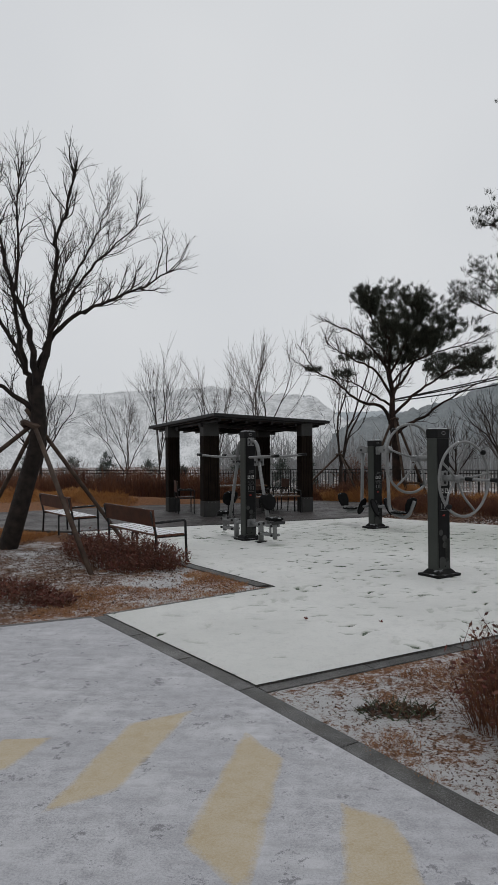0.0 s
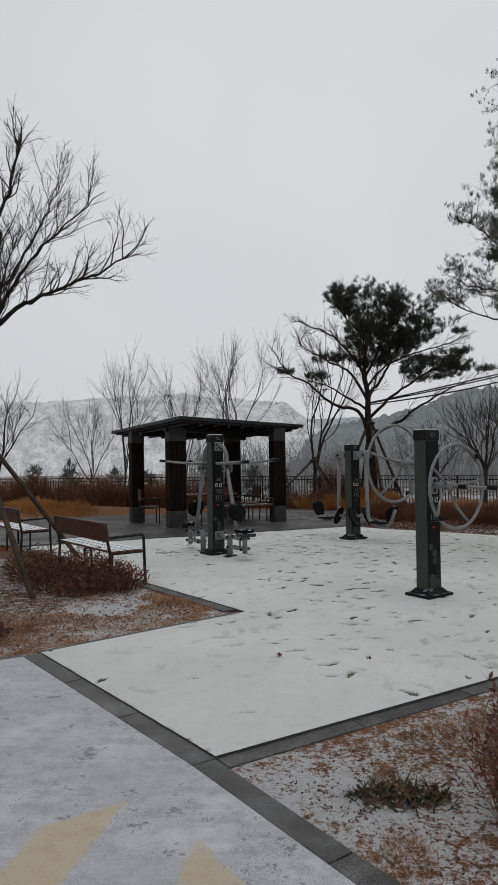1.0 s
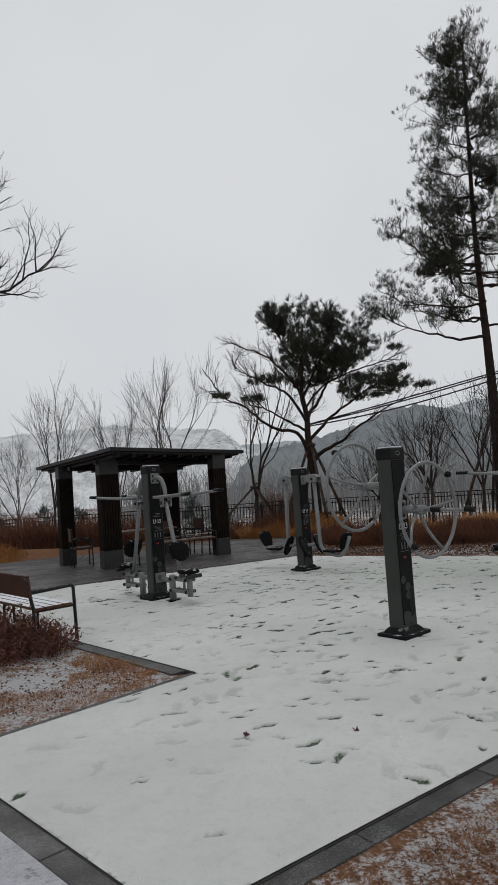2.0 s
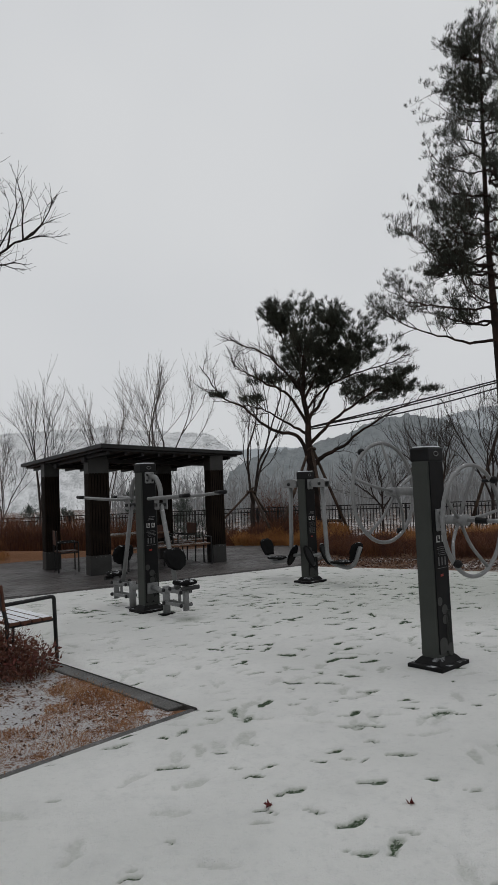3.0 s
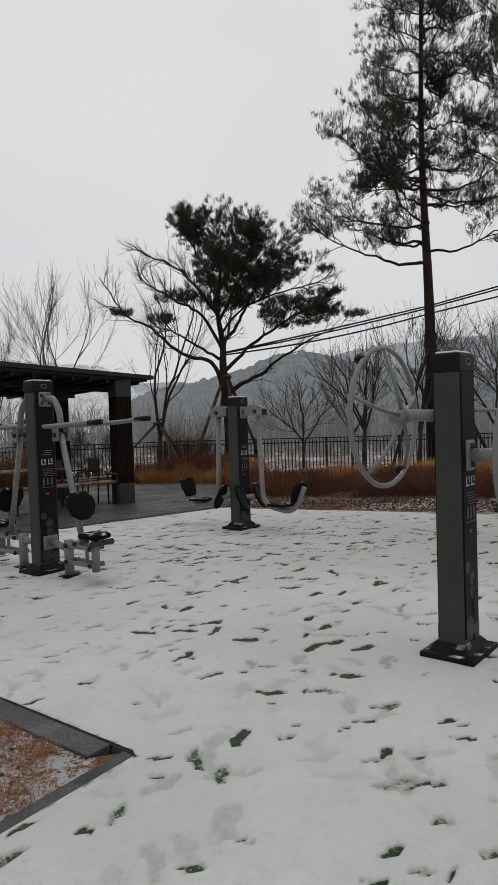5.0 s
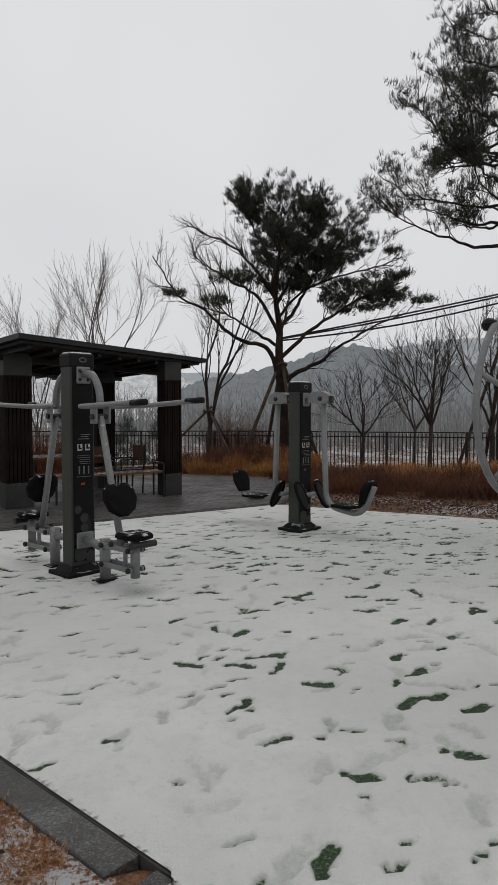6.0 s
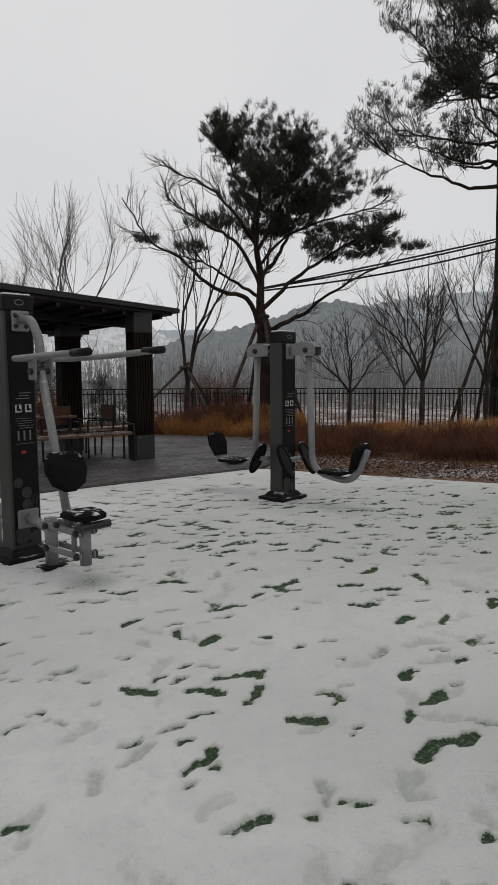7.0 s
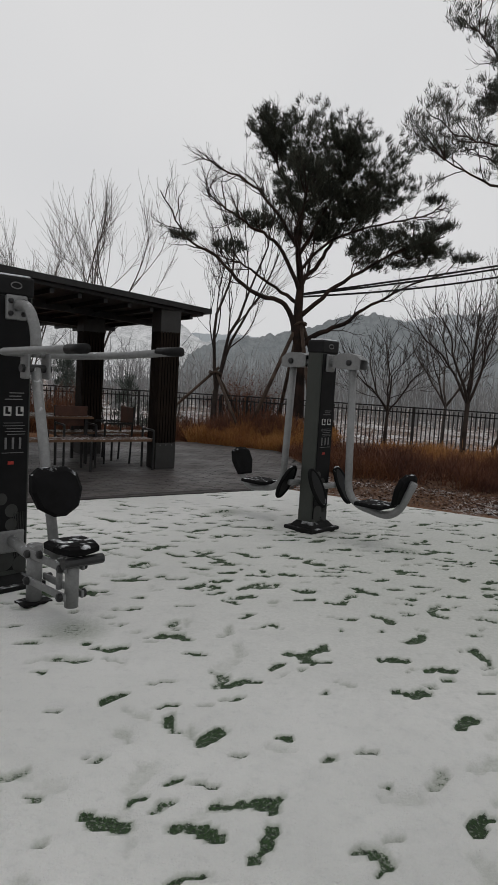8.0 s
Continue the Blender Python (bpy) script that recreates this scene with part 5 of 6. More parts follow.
def tall_pine(x, y, h, first, seed, label, reach=3.6, long_limbs=()):
    """A straight pine with whorls of long limbs that carry ragged needle tufts."""
    rng = random.Random(seed)
    t = thing("pine_tree", pose(x, y, gz(x, y)), label, "tree", "pines")
    g = Geo()
    limb(g, [(0, 0, -0.2), (-0.03, 0, h * 0.3), (-0.1, 0.1, h * 0.6), (0, 0, h)], 0.21, 0.03, rng, 10)
    part("trunk", g, PINE_BARK, t, "straight dark pine trunk", True)
    store, plan = [], list(long_limbs)
    z = first
    while z < h - 0.3:
        k = (z - first) / (h - first)
        for _ in range(rng.choice((2, 3))):
            a = rng.uniform(0, 6.28) if rng.random() < 0.75 else rng.gauss(3.3, 0.6)
            ln = reach * (1 - k) ** 1.1 * rng.uniform(0.5, 1.0) + 0.35
            plan.append((z, a, ln, ln * rng.uniform(-0.02, 0.42), 0.05 * (1.1 - k * 0.6)))
        z += rng.uniform(0.3, 0.55)
    for z, a, ln, rise, r in plan:
        b = Geo()
        d = Vector((math.cos(a), math.sin(a), 0))
        pts = [Vector((0, 0, z)), d * ln * 0.35 + Vector((0, 0, z + 0.04 - rise * 0.05)), d * ln * 0.7 + Vector((rng.gauss(0, 0.15), rng.gauss(0, 0.15), z + rise * 0.4)), d * ln + Vector((rng.gauss(0, 0.15), rng.gauss(0, 0.15), z + rise))]
        f = limb(b, pts, r * rng.uniform(0.7, 1.0), 0.01, rng, 6, 0.025)
        for j in range(int(4 + ln * 3.0)):
            i = rng.randrange(len(f) // 3, len(f) - 1)
            dd = spread((f[i + 1] - f[i]).normalized(), rng.uniform(0.4, 1.0), rng.uniform(0, 6.28))
            dd = (dd + Vector((0, 0, 0.35))).normalized()
            tips = []
            grow(b, rng, f[i], dd, rng.uniform(0.35, 0.8), 0.013, 1, 0.12, 0.3, 2, (0.4, 0.9), 0.6, 4, tips, 0.005)
            if rng.random() < 0.8:
                for q in tips[1::2]:
                    needle_pad(store, rng, q, 0.15, 0.15, 0.09, 3)
        needle_pad(store, rng, f[-1], 0.3, 0.3, 0.16, 14)
        part("limb", b, PINE_BARK, t, "", True)
    needle_pad(store, rng, (0, 0, h), 0.5, 0.5, 0.7, 60)
    part("crown", needle_crown(store, seed, 11, 0.14, 0.014, 0.3), NEEDLE, t, "ragged dark green needle tufts")
    props(t, x, y, 3.5, 1.7, 3, 200)
    return t


tall_pine(9.3, 23.4, 15.4, 6.4, 21, "tall straight pine with ragged crown behind the plaza", 2.7,
          ((5.75, 3.25, 3.45, 0.75, 0.06), (6.8, 3.0, 3.3, 0.8, 0.05), (7.8, 3.3, 3.1, 1.2, 0.05), (9.1, 2.95, 2.0, 1.0, 0.045), (6.1, 5.8, 2.6, 0.9, 0.05)))
tall_pine(13.3, 21.6, 17.5, 7.6, 33, "tall pine beside another, with long side limbs", 4.6)

# guy cables between the pines
for k, (dz, sag) in enumerate(((0.0, 0.12), (0.16, 0.05), (0.22, 0.02))):
    p, q, r2 = Vector((3.6, 24.2, 3.35 + dz * 0.3)), Vector((9.3, 23.25, 4.35 + dz)), Vector((13.3, 21.5, 5.2 + dz * 1.6))
    pts = [p.lerp(q, i / 8) - Vector((0, 0, sag * math.sin(math.pi * i / 8))) for i in range(9)] + [q.lerp(r2, i / 5) for i in range(1, 6)]
    tagged(part("guy_cable", Geo().tube(pts, 0.022, 6), ROPE), "black guy cable tied between the pine trunks", "cable", "guy cables between the pines")


def big_bare_tree():
    """The leaning bare tree by the path, with wiry ascending limbs and props."""
    rng = random.Random(77)
    x, y = -4.55, 11.6
    t = thing("bare_tree", pose(x, y, gz(x, y)), "large leaning bare tree with wiry dark branches, propped by poles", "tree")
    g = Geo()
    limb(g, [(0.0, 0, -0.2), (0.15, 0, 0.2), (0.42, 0, 1.1), (0.63, 0, 1.9), (0.61, 0, 2.75)], 0.185, 0.12, rng, 11)
    part("trunk", g, BARK, t, "thick dark leaning trunk", True)
    c = Geo()
    boughs = [
        ([(0.6, 0, 2.6), (0.72, 0.1, 3.45), (1.26, 0.0, 4.0), (1.94, -0.1, 4.27), (2.52, -0.1, 4.5), (3.14, -0.1, 4.85)], 0.07),
        ([(0.62, 0, 2.7), (0.9, 0.0, 3.9), (1.02, -0.1, 4.8), (1.08, -0.2, 5.5), (1.32, -0.2, 6.2), (1.45, -0.2, 6.9)], 0.075),
        ([(0.6, 0, 2.7), (0.55, -0.2, 3.75), (0.35, -0.4, 4.6), (0.18, -0.5, 5.4), (-0.05, -0.5, 6.5)], 0.08),
        ([(0.6, 0, 2.4), (0.37, 0.1, 3.05), (0.05, 0.3, 3.65), (-0.5, 0.3, 4.6), (-0.9, 0.3, 5.8)], 0.085),
        ([(0.6, 0, 2.3), (0.1, -0.2, 2.7), (-0.7, -0.5, 3.1), (-1.7, -0.8, 3.9)], 0.065),
        ([(0.6, 0, 2.8), (0.6, 0.6, 3.6), (0.5, 1.2, 4.7), (0.6, 1.6, 5.8)], 0.06),
        ([(0.75, 0.0, 3.4), (1.06, -0.2, 3.9), (1.55, -0.4, 4.57), (2.14, -0.5, 5.1), (2.85, -0.5, 5.75)], 0.05),
        ([(0.4, 0.0, 3.0), (0.45, -0.5, 4.1), (0.65, -0.8, 5.3), (0.7, -0.9, 6.5)], 0.055),
        ([(0.95, 0.0, 4.2), (1.35, 0.2, 5.0), (1.7, 0.3, 5.8), (1.9, 0.3, 6.2)], 0.035),
    ]
    for pts, r in boughs:
        pts = [(0.6 + (px - 0.6) * 0.94, py, pz if pz < 2.9 else 2.9 + (pz - 2.9) * 0.89) for px, py, pz in pts]
        f = limb(c, pts, r * 0.85, r * 0.12, rng, 7, 0.02)
        for k in range(26):
            i = rng.randrange(len(f) // 4, len(f) - 1)
            d = spread((f[i + 1] - f[i]).normalized(), rng.uniform(0.3, 0.8), rng.uniform(0, 6.28))
            grow(c, rng, f[i], (d + Vector((0, 0, 0.3))).normalized(), rng.uniform(0.22, 0.5), r * 0.17, 2, 0.12, 0.3, 3, (0.3, 0.8), 0.6, 5, None, 0.0032)
    part("crown", c, BARK, t, "wiry dark branches", True)
    for fx, fy, top in ((2.2, -2.0, 2.15), (1.75, 1.6, 2.2), (-1.8, -1.2, 2.1), (-1.2, 1.4, 2.0)):
        f = Vector((fx, fy, gz(x + fx, y + fy) - gz(x, y) - 0.04))
        e = Vector((0.54, 0, top))
        part("support_pole", Geo().tube([f, e + (e - f).normalized() * 0.2], 0.038, 8), PROP, t, "weathered round support pole", True)
    part("binding", Geo().tube([(0.54 + 0.16 * math.cos(a), 0.16 * math.sin(a), 2.1 + 0.04 * math.sin(2 * a)) for a in np.linspace(0, 6.283, 13)[:-1]], 0.05, 6, closed=True), PROP, t, "rope binding")


big_bare_tree()

# slim bare trees along the fence
prop_tree = bare_tree(1.75, 25.0, 6.1, 3, "slim bare tree with two steep stems and a prop", 3, 0.085, 3, TWIG, 0.36, 0.18, 3, ang=(0.2, 0.45))
props(prop_tree, 1.75, 25.0, 1.5, 1.7, 3, 170, 0.035)
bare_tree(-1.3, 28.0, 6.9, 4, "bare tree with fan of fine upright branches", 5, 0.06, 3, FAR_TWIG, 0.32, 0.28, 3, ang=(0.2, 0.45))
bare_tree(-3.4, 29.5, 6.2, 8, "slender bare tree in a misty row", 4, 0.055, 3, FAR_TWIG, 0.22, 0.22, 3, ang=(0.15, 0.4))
bare_tree(-5.6, 28.5, 5.9, 9, "slender bare tree in a misty row", 4, 0.055, 3, TWIG, 0.25, 0.22, 3, ang=(0.15, 0.4))
bare_tree(-9.3, 25.0, 4.6, 12, "twiggy bare tree behind the hedge", 5, 0.07, 3, TWIG, 0.45, 0.25, 3)
bare_tree(6.55, 21.7, 3.7, 14, "small bare tree with fan-shaped crown at the fence", 5, 0.06, 3, TWIG, 0.42, 0.32, 3)
bare_tree(5.35, 23.0, 2.9, 15, "low bare tree with spreading crown at the fence", 5, 0.045, 3, TWIG, 0.75, 0.3, 3)
bare_tree(8.0, 21.6, 4.1, 16, "bare tree with upright dark branches", 4, 0.06, 3, TWIG, 0.35, 0.25, 3)
bare_tree(9.9, 21.2, 4.5, 17, "bare tree with upright dark branches", 4, 0.06, 3, TWIG, 0.35, 0.25, 3)
bare_tree(11.3, 22.5, 4.9, 18, "bare tree with upright dark branches", 5, 0.06, 3, TWIG, 0.35, 0.2, 3)
bare_tree(9.0, 22.6, 4.2, 23, "bare tree with dense dark upright branches", 6, 0.06, 3, TWIG, 0.4, 0.2, 3)
bare_tree(10.7, 20.6, 4.3, 24, "bare tree with dense dark upright branches", 6, 0.06, 3, TWIG, 0.35, 0.2, 3)
bare_tree(12.2, 20.9, 4.6, 25, "bare tree with dense dark upright branches", 6, 0.06, 3, TWIG, 0.35, 0.2, 3)
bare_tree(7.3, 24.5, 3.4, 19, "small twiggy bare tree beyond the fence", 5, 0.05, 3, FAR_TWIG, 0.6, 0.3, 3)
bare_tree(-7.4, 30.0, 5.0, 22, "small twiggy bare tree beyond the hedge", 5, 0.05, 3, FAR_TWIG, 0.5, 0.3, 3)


# ---- fence ----
def build_fence(pts, h=1.12):
    f = thing("fence", pose(0, 0, 0), "black metal fence of upright bars on posts", "fence", kind="structure")
    bar = Geo().box(0, 0, h / 2, 0.022, 0.022, h - 0.06).mesh("bar", FENCE)
    post = Geo().box(0, 0, h / 2 - 0.05, 0.06, 0.06, h + 0.14, bevel=0.006).mesh("post", FENCE)
    for p, q in zip(pts, pts[1:]):
        p, q = Vector((*p, 0)), Vector((*q, 0))
        ln = (q - p).length
        d = (q - p) / ln
        m = d.to_track_quat("X", "Z").to_matrix().to_4x4()
        z = -0.14
        for hh in (0.08, h - 0.12, h):
            g = Geo().box(ln / 2, 0, 0, ln, 0.035, 0.03)
            part("rail", g, FENCE, f).matrix_world = Matrix.Translation((p.x, p.y, z + hh)) @ m
        n = int(ln / 0.097)
        for i in range(n + 1):
            o = new("bar", bar)
            o.parent = f
            o.location = p + d * (ln * i / n) + Vector((0, 0, z))
        for i in range(int(ln / 2.0) + 1):
            o = new("post", post)
            o.parent = f
            o.location = p + d * min(ln, 2.0 * i) + Vector((0, 0, z))


build_fence([(-14.0, 26.6), (2.6, 25.4), (13.5, 20.8)])


# ---- shrubs, hedges and grass ----
def sample(region, count, rng):
    """Random places inside a stretch of the plan."""
    lo, hi = np.min(region, 0), np.max(region, 0)
    out = np.empty((0, 2))
    while len(out) < count:
        q = rng.uniform(lo, hi, (count, 2))
        out = np.concatenate((out, q[in_poly(q[:, 0], q[:, 1], list(region))]))
    return out[:count]


def twig_mass(name, region, count, h, mat, label, category, seed, lean=0.35, w=0.012, kind="stuff", patch=0.0, side=0.35):
    """Upright twigs over a stretch of ground, each with side twigs, in uneven clumps."""
    c = Cloud(seed)
    rng = c.rng
    q = sample(region, count, rng)
    if patch:
        q = q[[noise.noise((x * 0.9, y * 0.9, seed + 7)) + 0.4 * noise.noise((x * 3.1, y * 3.1, seed)) >= patch for x, y in q]]
    n = len(q)
    k = np.array([0.78 + 0.55 * noise.noise((x * 1.3, y * 1.3, seed)) + 0.4 * noise.noise((x * 4.1, y * 4.1, seed + 3)) for x, y in q]).reshape(-1, 1)
    p = np.column_stack((q, ground_height(q[:, 0], q[:, 1]) - 0.02))
    d = unit(np.column_stack((rng.normal(0, lean, (n, 2)), np.ones(n)))) * h * k * rng.uniform(0.6, 1.1, (n, 1))
    c.blades(p, d, w)
    for _ in range(2):
        t = rng.uniform(0.3, 0.9, (n, 1))
        c.blades(p + d * t, unit(unit(d) + np.column_stack((rng.normal(0, 0.6, (n, 2)), np.full(n, 0.2)))) * h * side * k, w * 0.7)
    return tagged(part(name, c, mat), label, category, kind=kind)


def bush(cx, cy, rx, ry, h, count, mat, label, seed, leaves=6, w=0.008, lean=0.4):
    """One rounded shrub of many twigs and small leaves."""
    rng = random.Random(seed)
    z = gz(cx, cy)
    t = thing("shrub", pose(cx, cy, z), label, "shrub", "shrubs beside the path")
    g, lf = Geo(), Geo()
    for _ in range(count):
        a, k = rng.uniform(0, 6.28), rng.random() ** 0.5
        p = Vector((rx * k * 0.75 * math.cos(a), ry * k * 0.75 * math.sin(a), -0.03))
        hh = h * (1 - 0.35 * k * k) * rng.uniform(0.65, 1.08)
        d = Vector((math.cos(a) * k * lean + rng.gauss(0, 0.15), math.sin(a) * k * lean + rng.gauss(0, 0.15), 1)).normalized() * hh
        g.blade(p, d, w)
        for _ in range(3):
            t0 = rng.uniform(0.3, 0.9)
            g.blade(p + d * t0, (d.normalized() + Vector((rng.gauss(0, 0.6), rng.gauss(0, 0.6), 0.1))).normalized() * hh * 0.3, w * 0.7)
        for _ in range(leaves):
            t0 = rng.uniform(0.3, 1.02)
            q = p + d * t0 + Vector((rng.gauss(0, 0.03), rng.gauss(0, 0.03), 0))
            lf.leaf(q, Vector((rng.gauss(0, 1), rng.gauss(0, 1), rng.gauss(0.3, 0.6))).normalized() * 0.05 * rng.uniform(0.6, 1.3), 0.022)
    tagged(part("brushwood", g, RED_TWIG, t), kind="stuff")
    if leaves:
        tagged(part("foliage", lf, mat, t), kind="stuff")
    return t


for i, (x, y, rx, h) in enumerate(((-2.35, 10.35, 0.42, 0.6), (-1.85, 10.5, 0.4, 0.58), (-1.5, 10.35, 0.34, 0.42), (-2.75, 10.8, 0.4, 0.5), (-2.2, 11.0, 0.4, 0.5), (-1.95, 10.0, 0.3, 0.36), (-3.1, 11.6, 0.4, 0.45))):
    bush(x, y, rx * 1.1, rx * 1.1, h, 210, RED_LEAF, "low dark-red leafy shrub beside the bench", 40 + i, 4, 0.007, 0.55)
for i, (x, y, rx, h) in enumerate(((-2.75, 8.2, 0.42, 0.26), (-2.3, 8.0, 0.3, 0.2), (-3.3, 8.5, 0.4, 0.25), (-3.9, 9.3, 0.4, 0.3))):
    bush(x, y, rx, rx, h, 150, RED_LEAF, "low dark creeping shrub with snow round it", 60 + i, 6)
for i, (x, y, rx, h) in enumerate(((1.82, 4.78, 0.26, 0.62), (2.1, 5.3, 0.32, 0.64), (1.95, 4.35, 0.26, 0.55), (2.45, 4.9, 0.36, 0.64), (2.7, 5.6, 0.36, 0.62))):
    bush(x, y, rx, rx, h, 230, RED_LEAF, "upright russet twiggy shrub beside the path", 80 + i, 2, 0.007, 0.35)

twig_mass("hedge", [(-16, 23.4), (-4.9, 22.7), (-1, 24.2), (-1, 25.4), (-16, 26.2)], 16000, 1.1, RED_TWIG, "russet leafless hedge in front of the fence", "hedge", 101, 0.22, 0.014)
twig_mass("hedge", [(0.6, 23.9), (3.0, 23.0), (3.4, 22.6), (3.5, 24.6), (0.5, 25.2)], 5000, 0.6, RED_TWIG, "russet leafless hedge round the pine", "hedge", 102, 0.28, 0.012)
twig_mass("hedge", [(3.3, 19.4), (5.5, 18.0), (8.5, 16.2), (11.8, 14.3), (12.4, 15.6), (8.2, 18.2), (5.2, 20.4), (3.5, 21.8)], 24000, 0.55, RED_TWIG, "russet twiggy low hedge beside the plaza", "hedge", 103, 0.42, 0.009, patch=-0.3)
twig_mass("hedge", [(-0.8, 23.9), (1.1, 23.5), (2.95, 22.5), (3.2, 19.6), (3.5, 20.0), (3.6, 23.2), (0.6, 25.0), (-1.0, 25.2)], 9000, 0.28, RED_TWIG, "dark russet low brush along the brick paving", "hedge", 111, 0.4, 0.01)
twig_mass("tall_grass", [(-15, 20.6), (-5.2, 20.9), (-4.8, 22.0), (-15, 22.8)], 14000, 0.3, STRAW, "golden dead grass bank behind the benches", "grass", 104, 0.45, 0.015)
twig_mass("tall_grass", [(4.6, 20.7), (8.2, 18.2), (12.6, 15.6), (13, 18.5), (8.5, 21.0), (5.0, 22.8)], 20000, 0.42, STRAW, "golden dead grass mound near the fence", "grass", 105, 0.45, 0.012)
twig_mass("tall_grass", [(1.1, 23.4), (2.5, 22.6), (3.3, 22.4), (4.3, 23.0), (4.4, 24.6), (1.5, 24.8)], 14000, 0.42, STRAW, "golden dead grass round the pine's foot", "grass", 106, 0.5, 0.012)
twig_mass("dead_grass", [(0.35, 5.15), (1.45, 3.72), (3.4, 1.5), (4.5, 5.5), (5.5, 8.6), (2.4, 6.5)], 52000, 0.085, DRY_STRAW, "short dead grass poking through snow beside the path", "grass", 107, 1.0, 0.006, patch=0.03)
twig_mass("dead_grass", [(-1.5, 7.55), (0.0, 8.95), (-1.3, 10.7), (-2.3, 10.0), (-2.6, 7.2)], 30000, 0.075, DRY_STRAW, "short dead grass poking through snow by the bench", "grass", 108, 1.0, 0.006, patch=-0.04)
twig_mass("tall_grass", [(-4.8, 12.5), (-4.6, 14.4), (-9.5, 15.7), (-12, 12)], 12000, 0.17, STRAW, "golden dead grass beside the bare tree", "grass", 110, 0.7, 0.012)
twig_mass("dead_grass", [(-2.2, 7.3), (-2.4, 10.2), (-3.4, 13.2), (-9, 13), (-9, 4.0)], 22000, 0.07, DARK_LITTER, "dead grass and leaves under the bare tree", "grass", 109, 0.8, 0.01, patch=-0.05)


def scatter_leaves(region, count, size, mat, label, seed):
    c = Cloud(seed)
    q = sample(region, count, c.rng)
    p = np.column_stack((q, ground_height(q[:, 0], q[:, 1]) + 0.012))
    d = unit(c.rng.normal(0, (1, 1, 0.35), (count, 3))) * size * c.rng.uniform(0.6, 1.4, (count, 1))
    c.leaves(p, d, size * 0.6)
    tagged(part("fallen_leaves", c, mat), label, "leaves", kind="stuff")


scatter_leaves([(10.3, 12.35), (2.35, 17.95), (3.4, 19.6), (12.0, 14.6)], 7500, 0.05, DARK_LITTER, "brown leaf litter with snow along the plaza edge", 120)
scatter_leaves([(0.5, 5.2), (1.5, 3.8), (3.4, 2.5), (3.6, 6.0), (2.3, 6.4)], 4200, 0.017, DARK_LITTER, "scattered brown leaves on the snowy grass", 121)
scatter_leaves([(-1.6, 7.6), (-0.2, 9.0), (-1.5, 10.6), (-4.5, 10.8), (-4.5, 6.4)], 2600, 0.03, DARK_LITTER, "scattered brown leaves under the shrubs", 122)

# a dark tuft with green blades in the grass by the path
rng_t = random.Random(9)
tuft = thing("grass_tuft", pose(1.2, 5.0, gz(1.2, 5.0)), "dark tuft of wilted green grass beside the path", "plant")
g_dark, g_green = Geo(), Geo()
for _ in range(300):
    a, k = rng_t.uniform(0, 6.28), rng_t.random() ** 0.5
    g_dark.leaf(Vector((0.24 * k * math.cos(a), 0.13 * k * math.sin(a), 0.0)), Vector((rng_t.gauss(0, 0.7), rng_t.gauss(0, 0.7), rng_t.uniform(0.0, 0.5))).normalized() * 0.05, 0.02)
for _ in range(120):
    a, k = rng_t.uniform(0, 6.28), rng_t.random() ** 0.5
    g_green.blade(Vector((0.3 * k * math.cos(a), 0.2 * k * math.sin(a), 0)), Vector((rng_t.gauss(0, 0.6), rng_t.gauss(0, 0.6), 0.5)).normalized() * 0.1, 0.01)
part("dead_base", g_dark, DARK_LITTER, tuft)
tagged(part("foliage", g_green, GREEN_LEAF, tuft), kind="stuff")

# red maple leaves on the snow
for x, y, a in ((0.59, 7.28, 0.4), (1.32, 7.2, 2.0)):
    g = Geo()
    pts = [(0, 0, 0.028)]
    for k in range(10):
        r = 0.026 if k % 2 == 0 else 0.013
        pts.append((r * math.cos(a + 0.628 * k), r * math.sin(a + 0.628 * k), 0.03 + 0.014 * ((k * 7) % 3)))
    g.add(pts, [(0, 1 + k, 1 + (k + 1) % 10) for k in range(10)])
    lf = part("fallen_leaf", g, MAPLE)
    lf.location = (x, y, 0.0)
    tagged(lf, "curled dark-red maple leaf on the snow", "leaf", "leaves on the snow")


# ---- beyond the fence ----
def evergreen(x, y, h, seed):
    rng = random.Random(seed)
    z = gz(x, y)
    t = thing("evergreen_shrub", pose(x, y, z), "small evergreen beyond the fence, mist painted into its green", "tree", "evergreens beyond the fence")
    part("trunk", Geo().tube([(0, 0, -0.1), (0, 0, h)], [0.06, 0.015], 6), FAR_TWIG, t)
    store = []
    for _ in range(90):
        k = rng.random() ** 1.3
        a = rng.uniform(0, 6.28)
        r = h * 0.36 * (1.02 - k) ** 0.7 * rng.uniform(0.2, 1)
        needle_pad(store, rng, (r * math.cos(a), r * math.sin(a), h * (0.08 + 0.9 * k)), 0.24, 0.24, 0.2, 4)
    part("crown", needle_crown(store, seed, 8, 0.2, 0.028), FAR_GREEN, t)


for i, (x, y, h) in enumerate(((-12.5, 34, 2.9), (-10.8, 35, 3.1), (-8.6, 33.5, 2.7), (-7.2, 36, 3.4), (-5.2, 34, 2.5), (-2.4, 33, 3.0), (-0.6, 35, 3.4), (0.6, 33.5, 2.7))):
    evergreen(x, y - 2.5, h * 1.0, 200 + i)
bush(2.6, 26.1, 0.75, 0.6, 1.75, 420, RED_LEAF, "reddish bare shrub at the fence", 140, 7, 0.014, 0.5)
twig_mass("scrub", [(-30, 30), (25, 27), (35, 45), (-30, 48)], 20000, 0.8, FAR_TWIG, "winter scrub on the slope beyond the fence, paled by painted haze", "scrub", 141, 0.35, 0.035)

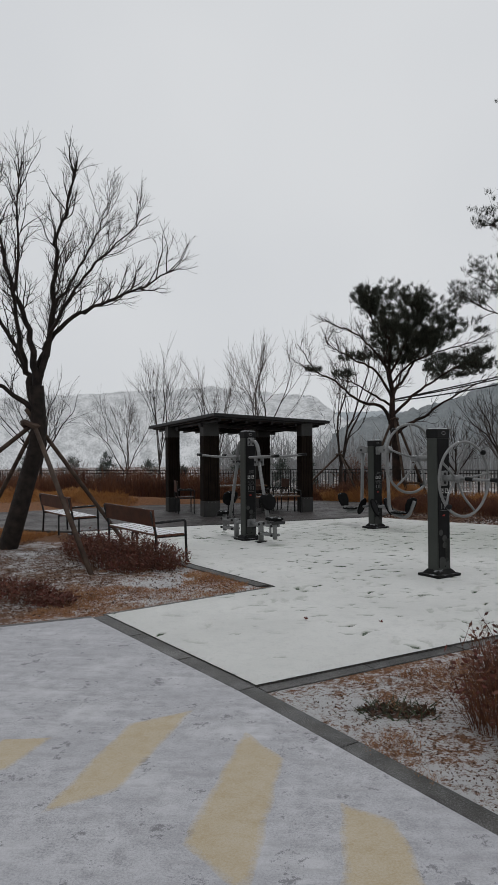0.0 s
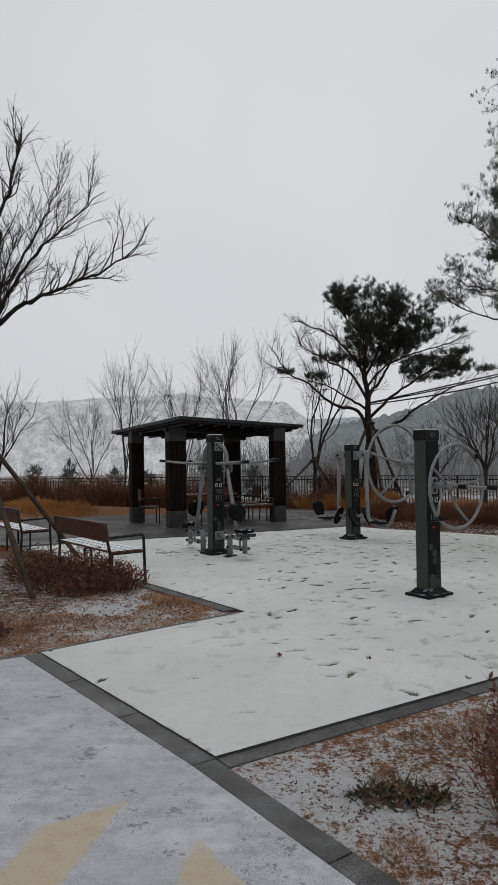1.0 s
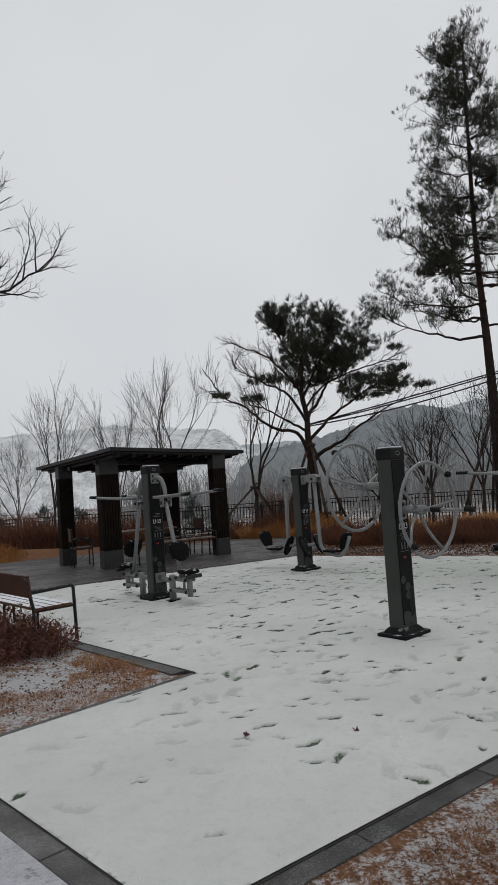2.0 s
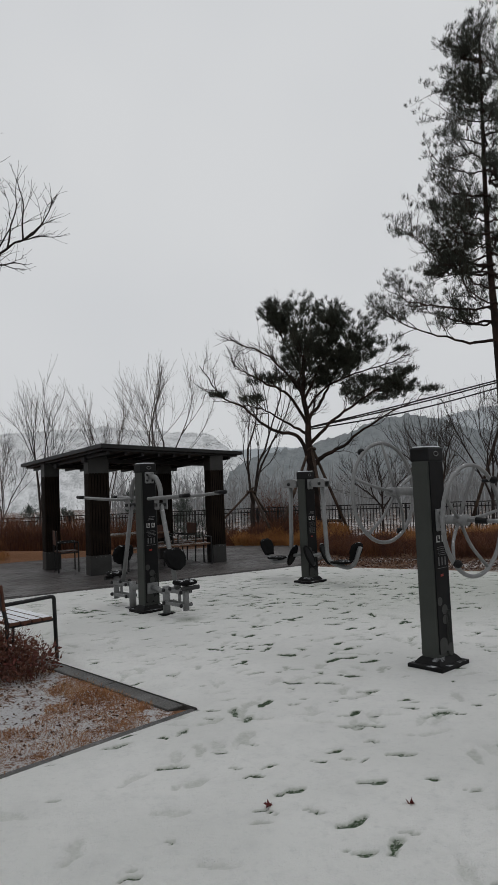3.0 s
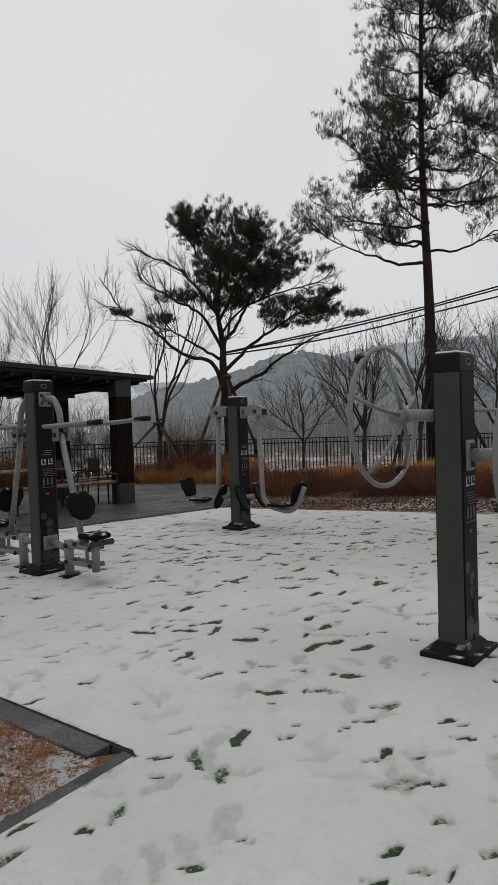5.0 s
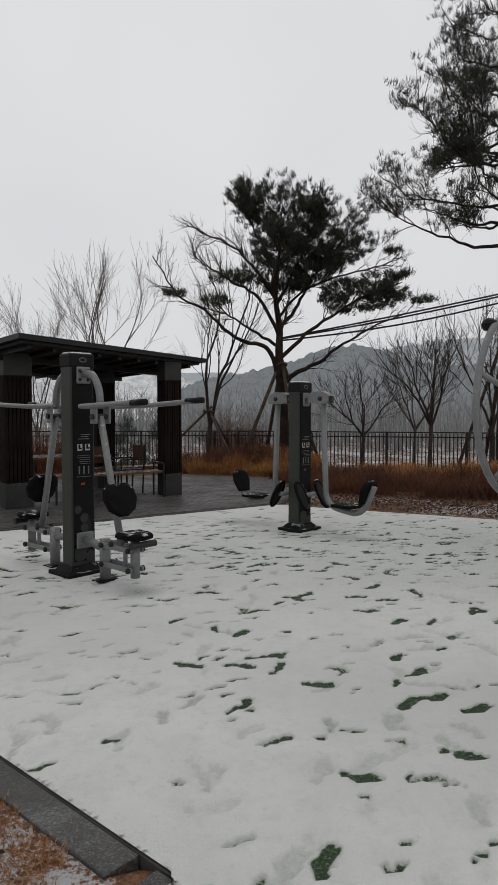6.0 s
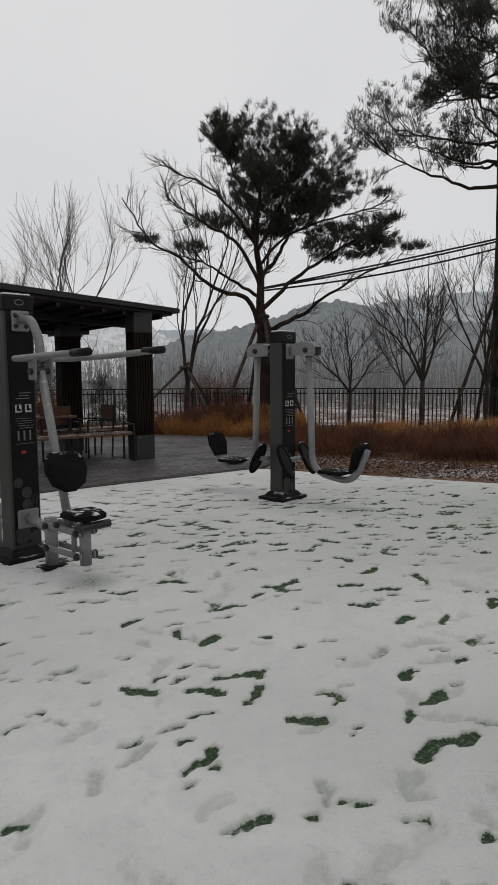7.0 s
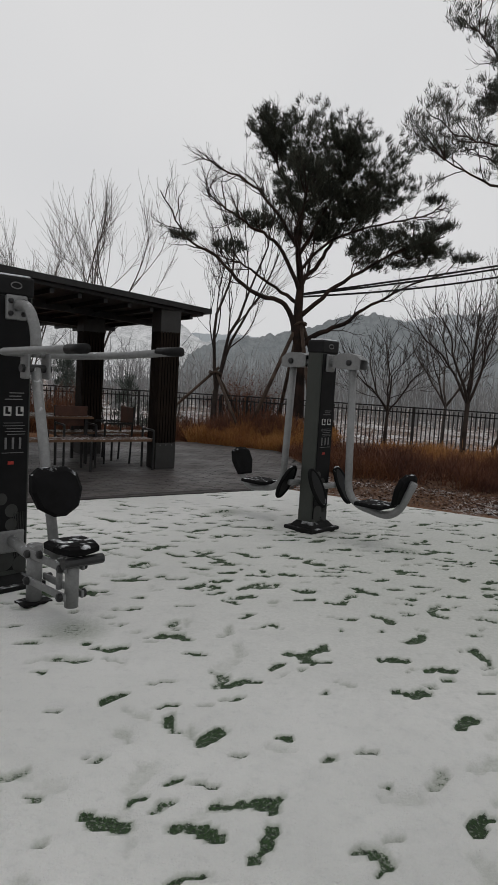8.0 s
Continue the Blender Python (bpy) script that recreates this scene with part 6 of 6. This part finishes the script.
twig_mass("scrub", [(-30, 28), (25, 26), (30, 36), (-30, 40)], 9000, 0.7, TWIG, "dark brush clumps on the slope beyond the fence", "scrub", 142, 0.4, 0.03, patch=0.08)
twig_mass("woods", [(-12, 72), (60, 60), (80, 105), (-14, 118)], 3000, 7.0, MIST_TRUNK, "bare woods across the valley, mist painted into their colour", "woods", 143, 0.05, 0.13)


def hill(name, dist, az0, az1, profile, mat, label, seed, rough, fringe):
    """A ridge seen across the valley: slope, rounded top and a ragged fringe of trees."""
    n, rows = 900, 24
    verts, faces = [], []
    for i in range(n + 1):
        az = az0 + (az1 - az0) * i / n
        h = profile(az) * dist / 1211.0
        h += rough * dist * 0.004 * noise.fractal((az * 0.45, seed, 0.0), 0.9, 2.1, 4)
        a = radians(az)
        for j in range(rows + 1):
            k = j / rows
            d = dist * (0.4 + 0.6 * k)
            zz = -2.6 + (h + 4.0) * k ** 1.5
            if k > 0.85:
                zz += fringe * (k - 0.85) / 0.15 * (0.6 * noise.noise((az * 1.7, k * 6.0, seed)) + 0.2 * noise.noise((az * 4.3, k * 9.0, seed + 5)) + 0.06 * noise.noise((az * 11.0, k * 9.0, seed + 9)))
            verts.append((d * math.sin(a), d * math.cos(a), zz))
    for i in range(n):
        for j in range(rows):
            o = i * (rows + 1) + j
            faces.append((o, o + rows + 1, o + rows + 2, o + 1))
    ob = part(name, Geo().add(verts, faces), mat, None, "", True)
    tagged(ob, label, "hill", kind="structure")


# snow and trees, the dark tone lifted by haze put into the colour
HILL_SNOW = hill_material("haze_tinted_snowy_slope", (0.36, 0.37, 0.375), (0.72, 0.725, 0.73), 0.40, 0.56, 0.16)
# wooded ridges: aerial haze painted into the base colours, thicker behind
HILL_WOOD = hill_material("haze_tinted_wooded_hill", (0.16, 0.178, 0.186), (0.285, 0.30, 0.305), 0.38, 0.66, 0.2)
HILL_MID = hill_material("haze_paled_wooded_hill", (0.33, 0.355, 0.37), (0.43, 0.45, 0.46), 0.38, 0.62, 0.1)
HILL_FAR = hill_material("haze_paled_distant_ridge", (0.33, 0.36, 0.38), (0.42, 0.45, 0.47), 0.35, 0.65, 0.02)


def bumpy(points):
    return lambda az: float(np.interp(az, [p[0] for p in points], [p[1] for p in points]))


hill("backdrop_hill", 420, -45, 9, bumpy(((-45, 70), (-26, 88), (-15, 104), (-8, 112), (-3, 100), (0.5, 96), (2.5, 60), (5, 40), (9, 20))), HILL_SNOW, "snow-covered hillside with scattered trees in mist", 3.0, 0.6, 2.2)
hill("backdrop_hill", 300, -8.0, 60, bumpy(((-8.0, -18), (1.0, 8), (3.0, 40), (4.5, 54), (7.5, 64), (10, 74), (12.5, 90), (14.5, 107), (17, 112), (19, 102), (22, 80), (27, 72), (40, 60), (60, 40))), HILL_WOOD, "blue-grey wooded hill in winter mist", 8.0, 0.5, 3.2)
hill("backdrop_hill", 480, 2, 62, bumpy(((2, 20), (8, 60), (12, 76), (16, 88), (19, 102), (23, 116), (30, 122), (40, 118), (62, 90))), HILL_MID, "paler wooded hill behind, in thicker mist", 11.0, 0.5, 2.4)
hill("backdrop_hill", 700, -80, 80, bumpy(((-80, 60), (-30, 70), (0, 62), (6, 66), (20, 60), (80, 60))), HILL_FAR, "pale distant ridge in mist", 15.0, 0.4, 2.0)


def ridge_woods(az0, az1, dist, profile, count, mat, label, seed):
    """A ragged belt of far trees along a ridge."""
    c = Cloud(seed)
    az = c.rng.uniform(az0, az1, count)
    az = az[[noise.noise((a * 0.5, seed, 0.0)) + 0.5 * noise.noise((a * 1.9, seed, 4.0)) > -0.12 for a in az]]
    n = len(az)
    top = np.array([profile(a) for a in az]) * dist / 1211.0
    p = np.column_stack((dist * np.sin(np.radians(az)), dist * np.cos(np.radians(az)), top - 3.4 - 12.0 * c.rng.random(n) ** 1.6))
    c.leaves(p, np.column_stack((c.rng.normal(0, 0.4, (n, 2)), c.rng.uniform(2.5, 5.5, n))), 2.2)
    tagged(part("woods", c, mat), label, "woods", kind="stuff")


ridge_woods(-16, 2.0, 414, bumpy(((-26, 88), (-15, 104), (-8, 112), (-3, 100), (0.5, 96), (2.5, 60))), 2600, MIST_BELT, "belt of trees along the snowy ridge, greyed by painted haze", 151)


# ---- brick paving, piece by piece ----
def build_paving():
    tagged(part("paving", Geo().prism(BRICK_AREA, -0.05, 0.004), JOINT), "dark wet brick paving under and round the pavilion", "paving", kind="structure")
    root = bpy.data.objects["paving"]
    ux, uy = math.cos(radians(28)), math.sin(radians(28))
    me = Geo().box(0, 0, 0, 0.194, 0.094, 0.05, bevel=0.004).mesh("brick", PAVER)
    rng = random.Random(4)
    found = []
    for i in range(-70, 70):
        for j in range(-130, 130):
            a, b = (i + 0.5 * (j % 2)) * 0.2, j * 0.1
            x, y = -2.0 + a * ux - b * uy, 18.0 + a * uy + b * ux
            found.append((x, y))
    fx, fy = np.array([q[0] for q in found]), np.array([q[1] for q in found])
    keep = in_poly(fx, fy, BRICK_AREA) & (edge_dist(fx, fy, BRICK_AREA)[0] > 0.09)
    fx, fy = fx[keep], fy[keep]
    order = np.argsort(np.hypot(fx - 1.0, fy - 17.0))
    rest = Geo()
    for n, k in enumerate(order):
        z = -0.012 + rng.uniform(-0.002, 0.002)
        if n < 300:
            ob = new("brick", me)
            ob.parent = root
            ob.matrix_world = pose(fx[k], fy[k], z, 0, 0, 28)
        else:
            hx, hy = 0.097, 0.047
            c = [(fx[k] + sx * hx * ux - sy * hy * uy, fy[k] + sx * hx * uy + sy * hy * ux) for sx, sy in ((-1, -1), (1, -1), (1, 1), (-1, 1))]
            rest.add([(*q, z + 0.025) for q in c] + [(*q, z - 0.02) for q in c], [(0, 1, 2, 3), (0, 4, 5, 1), (1, 5, 6, 2), (2, 6, 7, 3), (3, 7, 4, 0)])
    tagged(part("bricks", rest, PAVER, root), kind="stuff")


build_paving()
